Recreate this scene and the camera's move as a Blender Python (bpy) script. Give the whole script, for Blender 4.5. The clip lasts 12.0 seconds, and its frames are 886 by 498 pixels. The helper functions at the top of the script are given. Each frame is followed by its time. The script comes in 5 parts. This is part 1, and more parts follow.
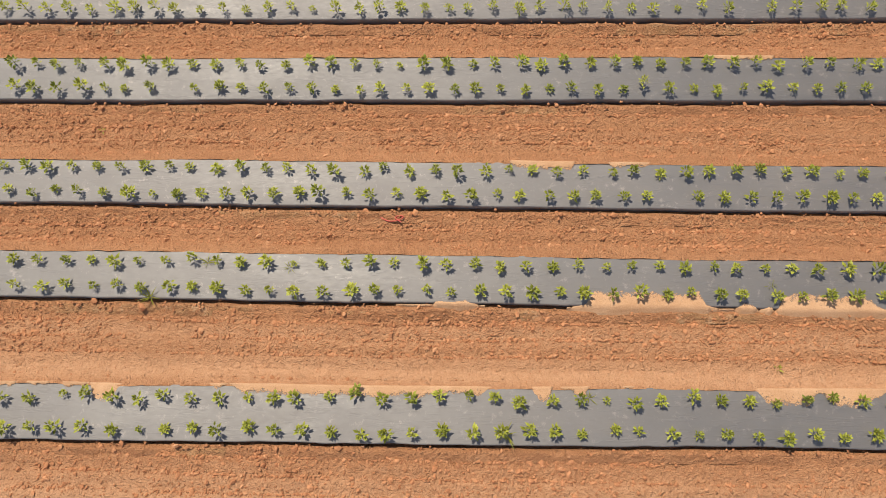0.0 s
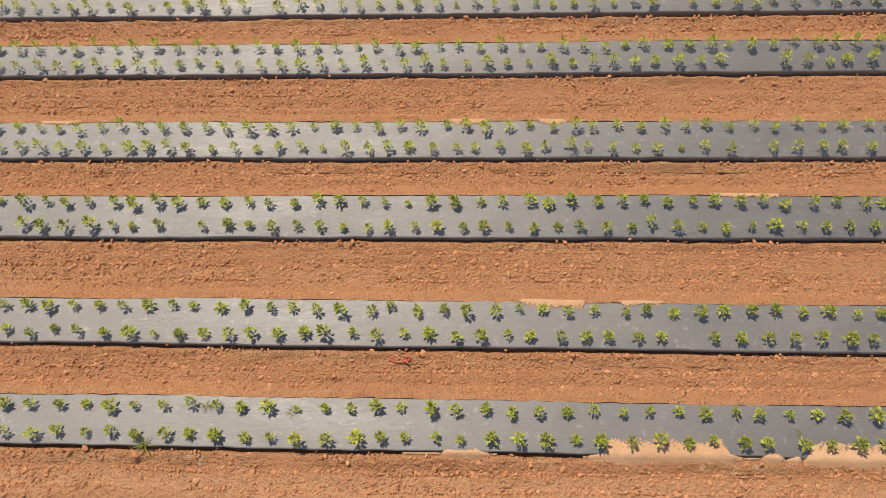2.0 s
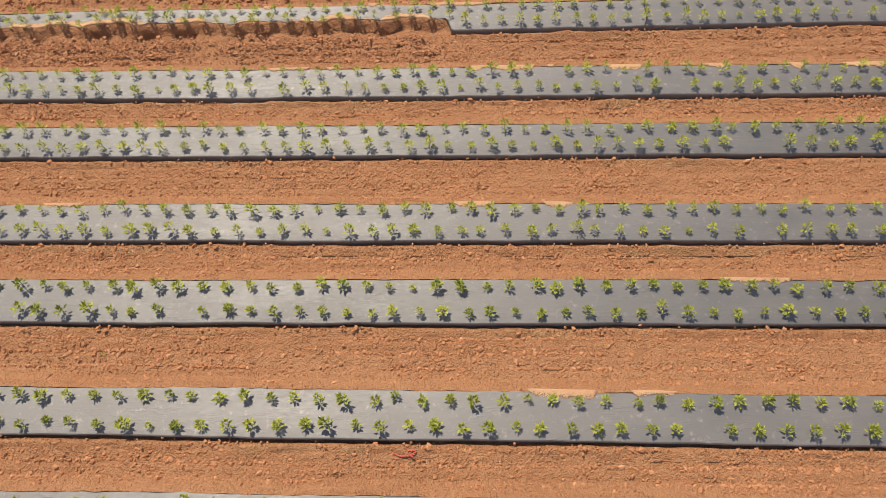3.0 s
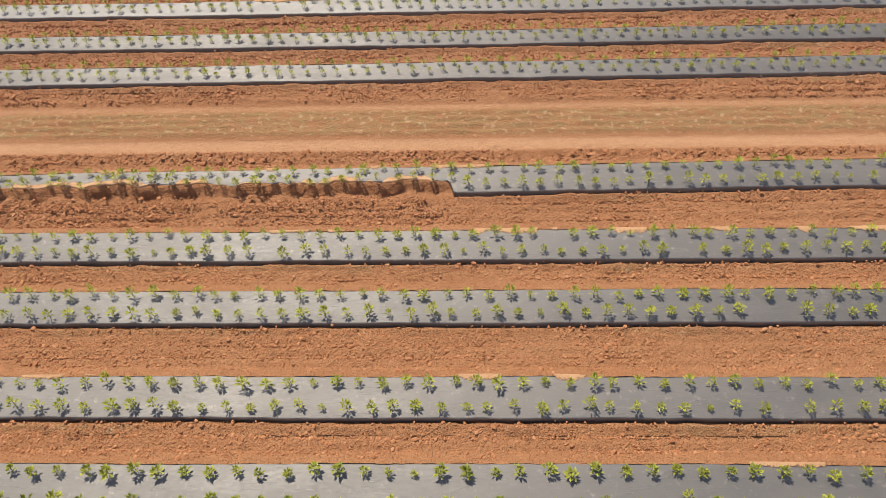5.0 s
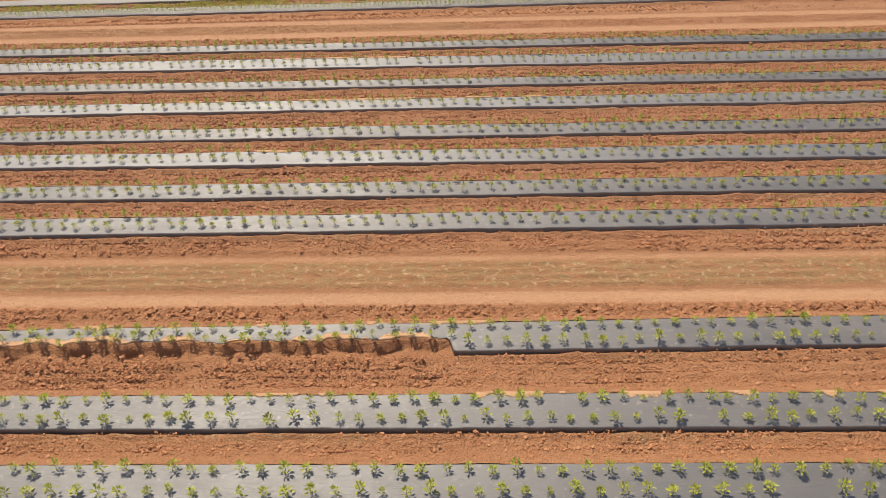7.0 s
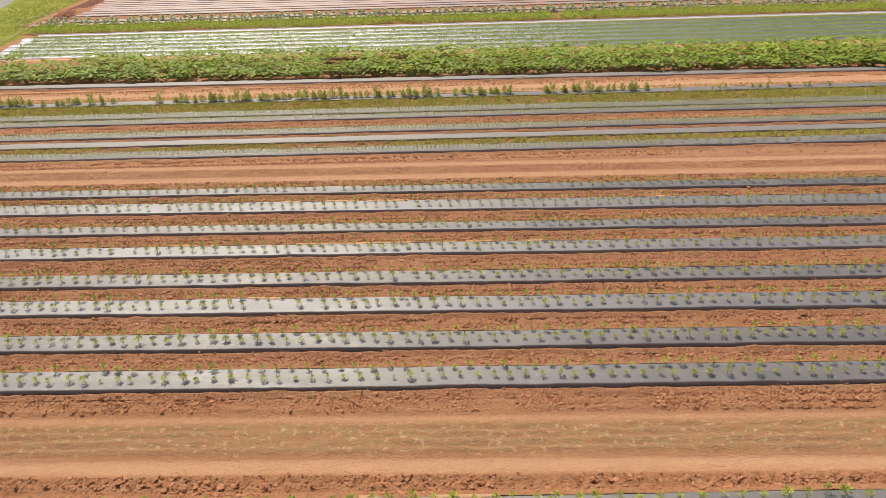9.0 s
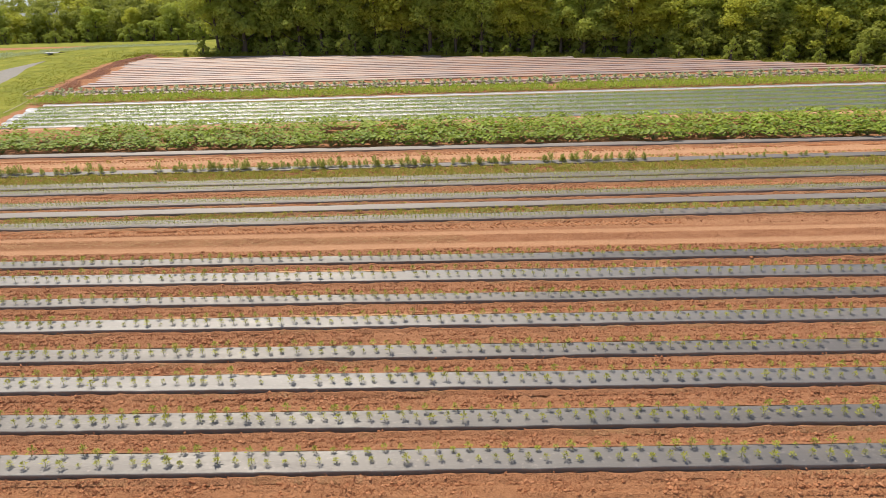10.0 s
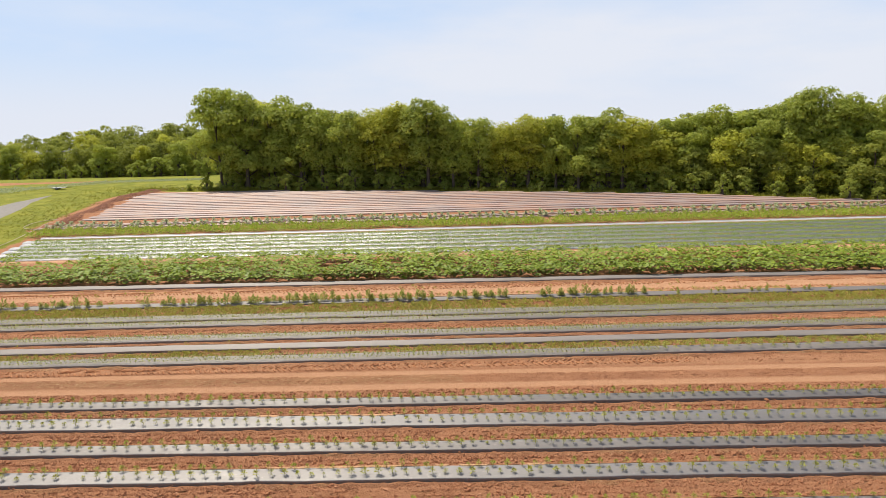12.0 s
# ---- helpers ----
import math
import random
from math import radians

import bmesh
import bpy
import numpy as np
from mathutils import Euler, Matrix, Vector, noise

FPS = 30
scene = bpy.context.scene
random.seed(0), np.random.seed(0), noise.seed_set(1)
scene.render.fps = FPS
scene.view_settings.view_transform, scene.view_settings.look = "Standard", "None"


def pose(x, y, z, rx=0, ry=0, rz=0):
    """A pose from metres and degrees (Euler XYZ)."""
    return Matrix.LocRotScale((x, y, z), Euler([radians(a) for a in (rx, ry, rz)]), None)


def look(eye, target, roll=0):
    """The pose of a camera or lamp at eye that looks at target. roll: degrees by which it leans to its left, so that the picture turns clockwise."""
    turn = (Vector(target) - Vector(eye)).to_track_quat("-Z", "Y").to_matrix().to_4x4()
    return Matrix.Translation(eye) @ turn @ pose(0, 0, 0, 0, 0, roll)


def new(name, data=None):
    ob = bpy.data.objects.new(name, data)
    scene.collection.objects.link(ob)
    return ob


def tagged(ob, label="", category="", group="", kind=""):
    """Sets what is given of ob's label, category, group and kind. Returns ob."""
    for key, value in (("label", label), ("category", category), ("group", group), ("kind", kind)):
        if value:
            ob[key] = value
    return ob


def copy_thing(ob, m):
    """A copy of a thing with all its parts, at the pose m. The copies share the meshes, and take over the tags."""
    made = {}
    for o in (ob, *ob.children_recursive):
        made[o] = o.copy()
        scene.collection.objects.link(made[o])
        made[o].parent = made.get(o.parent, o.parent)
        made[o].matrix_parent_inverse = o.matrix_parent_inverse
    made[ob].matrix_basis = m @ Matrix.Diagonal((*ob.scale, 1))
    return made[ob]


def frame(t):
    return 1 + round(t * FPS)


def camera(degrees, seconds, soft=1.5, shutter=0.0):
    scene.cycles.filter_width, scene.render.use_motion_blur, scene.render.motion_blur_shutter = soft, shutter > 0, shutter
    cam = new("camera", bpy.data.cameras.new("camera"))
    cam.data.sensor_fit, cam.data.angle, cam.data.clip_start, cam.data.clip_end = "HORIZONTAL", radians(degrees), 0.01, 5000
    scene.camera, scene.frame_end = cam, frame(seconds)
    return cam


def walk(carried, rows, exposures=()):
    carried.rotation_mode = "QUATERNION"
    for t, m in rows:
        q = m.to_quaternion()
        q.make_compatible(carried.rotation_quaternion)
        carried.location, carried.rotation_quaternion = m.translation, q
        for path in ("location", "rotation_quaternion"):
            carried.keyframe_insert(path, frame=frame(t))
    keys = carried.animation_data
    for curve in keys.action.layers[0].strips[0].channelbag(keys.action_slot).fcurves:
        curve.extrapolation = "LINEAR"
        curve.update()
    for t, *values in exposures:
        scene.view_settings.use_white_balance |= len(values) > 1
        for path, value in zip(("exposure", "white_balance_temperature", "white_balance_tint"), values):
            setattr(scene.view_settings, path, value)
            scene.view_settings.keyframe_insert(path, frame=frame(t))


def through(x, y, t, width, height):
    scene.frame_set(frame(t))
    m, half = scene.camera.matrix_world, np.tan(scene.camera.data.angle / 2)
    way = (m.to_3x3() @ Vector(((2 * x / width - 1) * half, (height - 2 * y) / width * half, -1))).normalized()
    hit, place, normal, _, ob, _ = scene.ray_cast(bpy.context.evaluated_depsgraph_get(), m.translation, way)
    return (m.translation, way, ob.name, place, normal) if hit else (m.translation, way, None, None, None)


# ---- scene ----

# Camera: a drone that drifts forward over the beds and tilts up to the woods.
cam = camera(66.0, 12.0, 0.55)
ROWS = [
    (0.0, -0.000, -0.000, 11.081, 1.27, -73.40, 1.93),
    (0.5, -0.023, 0.110, 11.070, 1.29, -71.26, 1.98),
    (1.0, -0.046, 0.254, 11.066, 1.29, -69.07, 2.01),
    (1.5, -0.092, 0.429, 11.046, 1.28, -66.87, 2.02),
    (2.0, -0.149, 0.634, 11.047, 1.24, -64.59, 1.99),
    (2.5, -0.218, 0.887, 11.053, 1.19, -62.18, 1.97),
    (3.0, -0.279, 1.153, 11.065, 1.15, -59.66, 1.92),
    (5.0, -0.439, 2.159, 11.010, 0.97, -48.93, 1.66),
    (5.5, -0.445, 2.411, 11.005, 0.93, -46.31, 1.62),
    (6.0, -0.462, 2.660, 10.982, 0.93, -43.63, 1.57),
    (6.5, -0.477, 2.911, 10.949, 0.92, -40.89, 1.55),
    (7.0, -0.477, 3.154, 10.934, 0.90, -38.15, 1.55),
    (9.0, -0.574, 4.272, 10.928, 0.73, -27.39, 1.39),
    (9.5, -0.573, 4.566, 10.919, 0.69, -24.68, 1.37),
    (10.0, -0.564, 4.860, 10.914, 0.64, -21.96, 1.34),
    (10.5, -0.539, 5.152, 10.919, 0.62, -19.25, 1.32),
    (11.0, -0.498, 5.456, 10.910, 0.60, -16.52, 1.32),
    (11.5, -0.440, 5.780, 10.870, 0.58, -13.81, 1.33),
    (12.0, -0.366, 6.110, 10.820, 0.58, -11.07, 1.32),
]
walk(cam, [(t, pose(x, y, z, 90 + pitch, roll, yaw)) for t, x, y, z, yaw, pitch, roll in ROWS],
     exposures=[(0.0, 0.22), (4.0, 0.22), (12.0, 0.25)])

# ---------------------------------------------------------------- light
SUN_TURN, SUN_HIGH = radians(-35), radians(62)      # the sun stands ahead, to the left
sun_way = Vector((math.sin(SUN_TURN) * math.cos(SUN_HIGH), math.cos(SUN_TURN) * math.cos(SUN_HIGH), math.sin(SUN_HIGH)))
sun = new("sun", bpy.data.lights.new("sun", "SUN"))
sun.data.energy, sun.data.angle, sun.data.color = 4.7, radians(0.6), (1.0, 0.93, 0.80)
sun.matrix_world = look((0, 0, 60), Vector((0, 0, 60)) - sun_way)


def build_world():
    world = bpy.data.worlds.new("sky")
    scene.world = world
    world.use_nodes = True
    nt = world.node_tree
    nt.nodes.clear()
    N, L = nt.nodes.new, nt.links.new
    sky = N("ShaderNodeTexSky")
    sky.sky_type, sky.sun_disc = "NISHITA", False
    sky.sun_elevation, sky.sun_rotation = SUN_HIGH, SUN_TURN
    sky.air_density, sky.dust_density, sky.ozone_density = 1.0, 0.6, 1.5
    co = N("ShaderNodeTexCoord")
    mp = N("ShaderNodeMapping")
    mp.inputs["Scale"].default_value = (-1.1, 1.1, 4.5)
    mp.inputs["Location"].default_value = (0.7, 0.2, 0.35)
    no = N("ShaderNodeTexNoise")
    no.inputs["Scale"].default_value, no.inputs["Detail"].default_value, no.inputs["Roughness"].default_value = 1.3, 7.0, 0.55
    ramp = N("ShaderNodeValToRGB")
    ramp.color_ramp.elements[0].position, ramp.color_ramp.elements[1].position = 0.34, 0.62
    mix = N("ShaderNodeMixRGB")
    mix.inputs["Color2"].default_value = (6.9, 7.05, 7.6, 1)
    mul = N("ShaderNodeMath")
    mul.operation = "MULTIPLY"
    bg = N("ShaderNodeBackground")
    bg.inputs["Strength"].default_value = 0.10
    out = N("ShaderNodeOutputWorld")
    L(co.outputs["Generated"], mp.inputs["Vector"])
    L(mp.outputs["Vector"], no.inputs["Vector"])
    L(no.outputs["Fac"], ramp.inputs["Fac"])
    parts = N("ShaderNodeSeparateXYZ")
    haze = N("ShaderNodeMapRange")
    haze.interpolation_type = "SMOOTHSTEP"
    for k, v in (("From Min", -0.02), ("From Max", 0.13), ("To Min", 0.8), ("To Max", 0.0)):
        haze.inputs[k].default_value = v
    most = N("ShaderNodeMath")
    most.operation = "MAXIMUM"
    L(co.outputs["Generated"], parts.inputs["Vector"])
    L(parts.outputs["Z"], haze.inputs["Value"])
    clear = N("ShaderNodeMapRange")                   # few clouds high up
    clear.interpolation_type = "SMOOTHSTEP"
    for k, v in (("From Min", 0.25), ("From Max", 0.6), ("To Min", 0.85), ("To Max", 0.12)):
        clear.inputs[k].default_value = v
    L(parts.outputs["Z"], clear.inputs["Value"])
    L(clear.outputs["Result"], mul.inputs[1])
    L(ramp.outputs["Color"], mul.inputs[0])
    L(mul.outputs["Value"], most.inputs[0])
    L(haze.outputs["Result"], most.inputs[1])
    L(most.outputs["Value"], mix.inputs["Fac"])
    low = N("ShaderNodeMixRGB")                       # pale blue air low over the land
    low.inputs["Color2"].default_value = (4.9, 6.1, 8.2, 1)
    lowfac = N("ShaderNodeMapRange")
    for k, v in (("From Min", 0.12), ("From Max", 0.5), ("To Min", 0.85), ("To Max", 0.0)):
        lowfac.inputs[k].default_value = v
    L(parts.outputs["Z"], lowfac.inputs["Value"])
    L(lowfac.outputs["Result"], low.inputs["Fac"])
    L(sky.outputs["Color"], low.inputs["Color1"])
    L(low.outputs["Color"], mix.inputs["Color1"])
    L(mix.outputs["Color"], bg.inputs["Color"])
    L(bg.outputs["Background"], out.inputs["Surface"])


build_world()

# ---------------------------------------------------------------- materials


class Mat:
    """A short way to wire a node material."""

    def __init__(self, name):
        self.m = bpy.data.materials.new(name)
        self.m.use_nodes = True
        self.nt = self.m.node_tree
        self.bsdf = self.nt.nodes["Principled BSDF"]
        self.out = self.nt.nodes["Material Output"]
        self.geo = self.nt.nodes.new("ShaderNodeNewGeometry")
        self.pos = self.geo.outputs["Position"]

    def node(self, kind, **values):
        n = self.nt.nodes.new(kind)
        for k, v in values.items():
            n.inputs[k].default_value = v
        return n

    def link(self, a, b):
        self.nt.links.new(a, b)

    def stretched(self, sx, sy, sz, turn=0.0):
        mp = self.node("ShaderNodeMapping", Scale=(sx, sy, sz), Rotation=(0, 0, turn))
        self.link(self.pos, mp.inputs["Vector"])
        return mp.outputs["Vector"]

    def noise(self, scale, detail=4.0, rough=0.55, vector=None):
        n = self.node("ShaderNodeTexNoise", Scale=scale, Detail=detail, Roughness=rough)
        self.link(vector or self.pos, n.inputs["Vector"])
        return n.outputs["Fac"]

    def voronoi(self, scale, feature="F1", vector=None):
        n = self.node("ShaderNodeTexVoronoi", Scale=scale)
        n.feature = feature
        self.link(vector or self.pos, n.inputs["Vector"])
        return n.outputs["Distance"]

    def ramp(self, fac, stops):
        n = self.node("ShaderNodeValToRGB")
        els = n.color_ramp.elements
        while len(els) < len(stops):
            els.new(0.5)
        for e, (at, c) in zip(els, stops):
            e.position = at
            e.color = (*c, 1) if isinstance(c, tuple) else (c, c, c, 1)
        self.link(fac, n.inputs["Fac"])
        return n.outputs["Color"]

    def mix(self, fac, a, b, mode="MIX"):
        n = self.node("ShaderNodeMixRGB")
        n.blend_type = mode
        for s, v in ((n.inputs["Fac"], fac), (n.inputs["Color1"], a), (n.inputs["Color2"], b)):
            if isinstance(v, (int, float)):
                s.default_value = v if s.name == "Fac" else (v, v, v, 1)
            elif isinstance(v, tuple):
                s.default_value = (*v, 1)
            else:
                self.link(v, s)
        return n.outputs["Color"]

    def math(self, op, a, b):
        n = self.node("ShaderNodeMath")
        n.operation = op
        for s, v in ((n.inputs[0], a), (n.inputs[1], b)):
            if isinstance(v, (int, float)):
                s.default_value = v
            else:
                self.link(v, s)
        return n.outputs["Value"]

    def attr(self, name):
        n = self.node("ShaderNodeAttribute")
        n.attribute_name = name
        return n.outputs["Fac"]

    def colour(self, c):
        self.link(c, self.bsdf.inputs["Base Color"])

    def rough(self, r):
        if isinstance(r, (int, float)):
            self.bsdf.inputs["Roughness"].default_value = r
        else:
            self.link(r, self.bsdf.inputs["Roughness"])

    def bump(self, height, strength=0.5, distance=0.02):
        n = self.node("ShaderNodeBump", Strength=strength, Distance=distance)
        self.link(height, n.inputs["Height"])
        self.link(n.outputs["Normal"], self.bsdf.inputs["Normal"])

    def specular(self, v):
        self.bsdf.inputs["Specular IOR Level"].default_value = v


SOIL_A, SOIL_B, SOIL_C = (0.46, 0.205, 0.098), (0.37, 0.155, 0.074), (0.54, 0.268, 0.136)
SAND = (0.58, 0.345, 0.19)


def soil_colour(m):
    big = m.noise(0.55, 5, 0.6)
    mid = m.noise(6.0, 6, 0.6)
    c = m.ramp(big, [(0.3, SOIL_B), (0.5, SOIL_A), (0.72, SOIL_C)])
    d = m.ramp(mid, [(0.3, (0.36, 0.15, 0.068)), (0.5, SOIL_A), (0.72, (0.64, 0.34, 0.18))])
    streaks = m.ramp(m.noise(1.0, 5, 0.6, m.stretched(0.22, 4.2, 1)), [(0.32, (0.34, 0.143, 0.066)), (0.5, SOIL_A), (0.7, (0.62, 0.33, 0.175))])
    return m.mix(0.3, m.mix(0.5, c, d), streaks)


def crumbs(m, scale, reach, share, vector):
    """Single rounded crumbs strewn over the surface: their height, and their tone."""
    cell = m.node("ShaderNodeTexVoronoi", Scale=scale)
    m.link(vector, cell.inputs["Vector"])
    tone = m.node("ShaderNodeSeparateColor")
    m.link(cell.outputs["Color"], tone.inputs["Color"])
    size = m.math("MULTIPLY", tone.outputs["Green"], reach)
    dome = m.ramp(m.math("DIVIDE", cell.outputs["Distance"], m.math("ADD", size, 0.12)), [(0.0, 1.0), (0.5, 0.8), (1.0, 0.0)])
    there = m.ramp(tone.outputs["Red"], [(1 - share - 0.02, 0.0), (1 - share, 1.0)])
    return m.math("MULTIPLY", dome, there), tone.outputs["Blue"]


def ground_material():
    m = Mat("red_field_soil")
    c = soil_colour(m)
    fine = m.noise(45, 5, 0.65)
    c = m.mix(0.35, c, m.ramp(fine, [(0.3, (0.30, 0.125, 0.056)), (0.7, (0.72, 0.40, 0.205))]))
    warp = m.node("ShaderNodeVectorMath")
    warp.operation = "ADD"
    wn = m.node("ShaderNodeTexNoise", Scale=22.0, Detail=3.0)
    ws = m.node("ShaderNodeVectorMath")
    ws.operation = "SCALE"
    ws.inputs["Scale"].default_value = 0.035
    m.link(m.pos, wn.inputs["Vector"])
    m.link(wn.outputs["Color"], ws.inputs[0])
    m.link(m.pos, warp.inputs[0])
    m.link(ws.outputs["Vector"], warp.inputs[1])
    stones, stone_tone = crumbs(m, 17.0, 0.34, 0.55, warp.outputs["Vector"])
    grit, grit_tone = crumbs(m, 41.0, 0.40, 0.7, warp.outputs["Vector"])
    c = m.mix(m.math("MULTIPLY", stones, 0.45), c, m.ramp(stone_tone, [(0.0, (0.36, 0.155, 0.075)), (0.6, (0.52, 0.25, 0.125)), (1.0, (0.70, 0.42, 0.25))]))
    c = m.mix(m.math("MULTIPLY", grit, 0.35), c, m.ramp(grit_tone, [(0.0, (0.32, 0.135, 0.065)), (0.6, (0.50, 0.235, 0.115)), (1.0, (0.76, 0.46, 0.27))]))
    c = m.mix(1.0, c, (0.96, 0.93, 0.885), "MULTIPLY")
    c = m.mix(m.attr("clod_shade"), c, m.mix(1.0, c, (0.87, 0.87, 0.945), "MULTIPLY"))      # shade among backlit clods of the upper plots, put into the colour
    grain = m.noise(9, 5, 0.6)
    edge = m.math("ADD", m.attr("sand"), m.math("MULTIPLY", m.math("SUBTRACT", grain, 0.5), 0.5))
    sandfac = m.ramp(edge, [(0.15, 0.0), (0.95, 1.0)])
    sand = m.mix(0.5, SAND, m.ramp(fine, [(0.3, (0.48, 0.26, 0.14)), (0.7, (0.70, 0.43, 0.26))]))
    c = m.mix(sandfac, c, sand)
    # thin moss and seedlings that colour the soil
    mossn = m.noise(3.5, 8, 0.7, m.stretched(0.7, 1.5, 1))
    mossfac = m.math("MULTIPLY", m.attr("moss"), m.ramp(mossn, [(0.38, 0.0), (0.62, 1.0)]))
    c = m.mix(mossfac, c, m.ramp(fine, [(0.3, (0.26, 0.165, 0.065)), (0.7, (0.50, 0.33, 0.16))]))
    pale = m.math("MULTIPLY", m.attr("moss"), m.ramp(m.noise(6.0, 5, 0.65), [(0.56, 0.0), (0.65, 0.75)]))
    c = m.mix(pale, c, (0.64, 0.44, 0.26))
    gn = m.noise(0.35, 6, 0.65)
    grass = m.ramp(gn, [(0.3, (0.13, 0.145, 0.016)), (0.5, (0.20, 0.205, 0.024)), (0.7, (0.29, 0.265, 0.04))])
    gf = m.math("ADD", m.attr("grass"), m.math("MULTIPLY", m.math("SUBTRACT", m.noise(1.2, 5, 0.6), 0.5), 0.8))
    c = m.mix(m.ramp(gf, [(0.42, 0.0), (0.6, 1.0)]), c, grass)
    m.colour(c)
    m.rough(0.95)
    m.specular(0.15)
    soft = m.math("ADD", m.math("MULTIPLY", m.noise(17, 3, 0.6), 1.0), m.math("MULTIPLY", m.noise(52, 3, 0.65), 0.6))
    lumps = m.math("ADD", soft, m.math("ADD", m.math("MULTIPLY", stones, 0.45), m.math("MULTIPLY", grit, 0.28)))
    calm = m.math("SUBTRACT", 1.0, m.math("MULTIPLY", m.math("MAXIMUM", sandfac, m.attr("grass")), 0.75))
    m.bump(m.math("MULTIPLY", lumps, calm), 1.0, 0.075)
    return m.m


def clod_material():
    m = Mat("dry_soil_clod")
    info = m.node("ShaderNodeNewGeometry")
    c = m.ramp(info.outputs["Random Per Island"], [(0.0, (0.33, 0.138, 0.066)), (0.5, (0.44, 0.196, 0.096)), (0.85, (0.50, 0.24, 0.122)), (1.0, (0.57, 0.31, 0.17))])
    c = m.mix(0.4, c, m.ramp(m.noise(30, 4), [(0.3, SOIL_B), (0.7, SOIL_C)]))
    c = m.mix(1.0, c, (0.97, 0.94, 0.88), "MULTIPLY")
    # clods up the field take the same painted shade as the soil
    m.colour(m.mix(m.attr("clod_shade"), c, m.mix(1.0, c, (0.87, 0.87, 0.945), "MULTIPLY")))
    m.rough(0.95)
    m.specular(0.15)
    m.bump(m.noise(60, 4, 0.7), 0.5, 0.01)
    return m.m


def spill_material():
    m = Mat("washed_sandy_soil")
    fine = m.noise(50, 5, 0.65)
    c = m.ramp(m.noise(2.5, 5, 0.6), [(0.3, (0.43, 0.23, 0.115)), (0.55, (0.51, 0.295, 0.158)), (0.75, (0.59, 0.37, 0.215))])
    m.colour(m.mix(0.4, c, m.ramp(fine, [(0.3, (0.38, 0.195, 0.095)), (0.7, (0.66, 0.41, 0.24))])))
    m.rough(0.95)
    m.specular(0.15)
    m.bump(m.noise(55, 4, 0.7), 0.8, 0.02)
    grains = m.math("ADD", m.math("MULTIPLY", m.noise(16, 5, 0.7), 0.5), m.math("MULTIPLY", m.noise(60, 3, 0.6), 0.35))
    alpha = m.ramp(m.math("SUBTRACT", grains, m.math("MULTIPLY", m.attr("rim"), 0.28)), [(0.22, 0.0), (0.27, 1.0)])
    m.link(alpha, m.bsdf.inputs["Alpha"])
    return m.m


def film_material(name="black_plastic_mulch", dust=0.24, base=0.045, rough=0.72, tint=(0.47, 0.385, 0.335), soil=0.0, relief=0.25, across=0.68, shine=1.0, ridges=0.0, coat=0.0, coat_rough=0.36):
    """Stretched film: its fine creases run along the bed, so that the gloss spreads across it."""
    m = Mat(name)
    streak = m.noise(1.0, 6, 0.65, m.stretched(0.5, 1.6, 1))
    fine = m.noise(14, 6, 0.7, m.stretched(0.6, 1.4, 1))
    spots = m.ramp(m.noise(6.0, 7, 0.78), [(0.57, 0.0), (0.70, 1.0)])
    d = m.math("ADD", m.math("MULTIPLY", m.ramp(streak, [(0.3, 0.2), (0.75, 1.0)]), 0.55), m.math("MULTIPLY", fine, 0.5))
    d = m.math("MULTIPLY", d, dust)
    d = m.math("ADD", d, m.math("MULTIPLY", spots, 0.34))
    info = m.node("ShaderNodeObjectInfo")
    d = m.math("MULTIPLY", d, m.math("ADD", 0.75, m.math("MULTIPLY", info.outputs["Random"], 0.4)))
    c = m.mix(d, (base, base * 0.97, base * 0.95), tint)
    if soil:
        patch = m.ramp(m.noise(0.5, 6, 0.7, m.stretched(0.35, 2.2, 1)), [(0.42, 0.0), (0.62, soil)])
        c = m.mix(patch, c, (0.42, 0.235, 0.155))
    m.colour(c)
    worn = m.math("ADD", m.math("MULTIPLY", fine, 0.5), m.math("MULTIPLY", streak, 0.5))
    m.rough(m.ramp(worn, [(0.32, rough - 0.12), (0.68, rough + 0.14)]))
    m.specular(shine)
    m.bsdf.inputs["IOR"].default_value = 1.85
    m.bsdf.inputs["Specular Tint"].default_value = (1.0, 0.94, 0.87, 1.0)
    way = m.node("ShaderNodeCombineXYZ", X=0.0, Y=1.0, Z=0.0)
    m.link(way.outputs["Vector"], m.bsdf.inputs["Tangent"])
    m.bsdf.inputs["Anisotropic"].default_value = across
    creases = m.ramp(m.noise(3.0, 3, 0.5, m.stretched(0.8, 4.5, 1, radians(24))), [(0.55, 0.0), (0.62, 1.0), (0.69, 0.0)])
    height = m.math("ADD", m.math("MULTIPLY", creases, 0.4), m.math("MULTIPLY", m.noise(2.2, 3, 0.5), 0.5))
    if ridges:
        height = m.math("ADD", height, m.math("MULTIPLY", m.noise(1.0, 4, 0.6, m.stretched(0.45, 9.0, 1)), ridges))
    m.bump(height, relief, 0.03)
    if coat:
        m.bsdf.inputs["Coat Weight"].default_value, m.bsdf.inputs["Coat Roughness"].default_value, m.bsdf.inputs["Coat IOR"].default_value = coat, coat_rough, 2.0
        m.link(m.bsdf.inputs["Normal"].links[0].from_socket, m.bsdf.inputs["Coat Normal"])
    return m.m


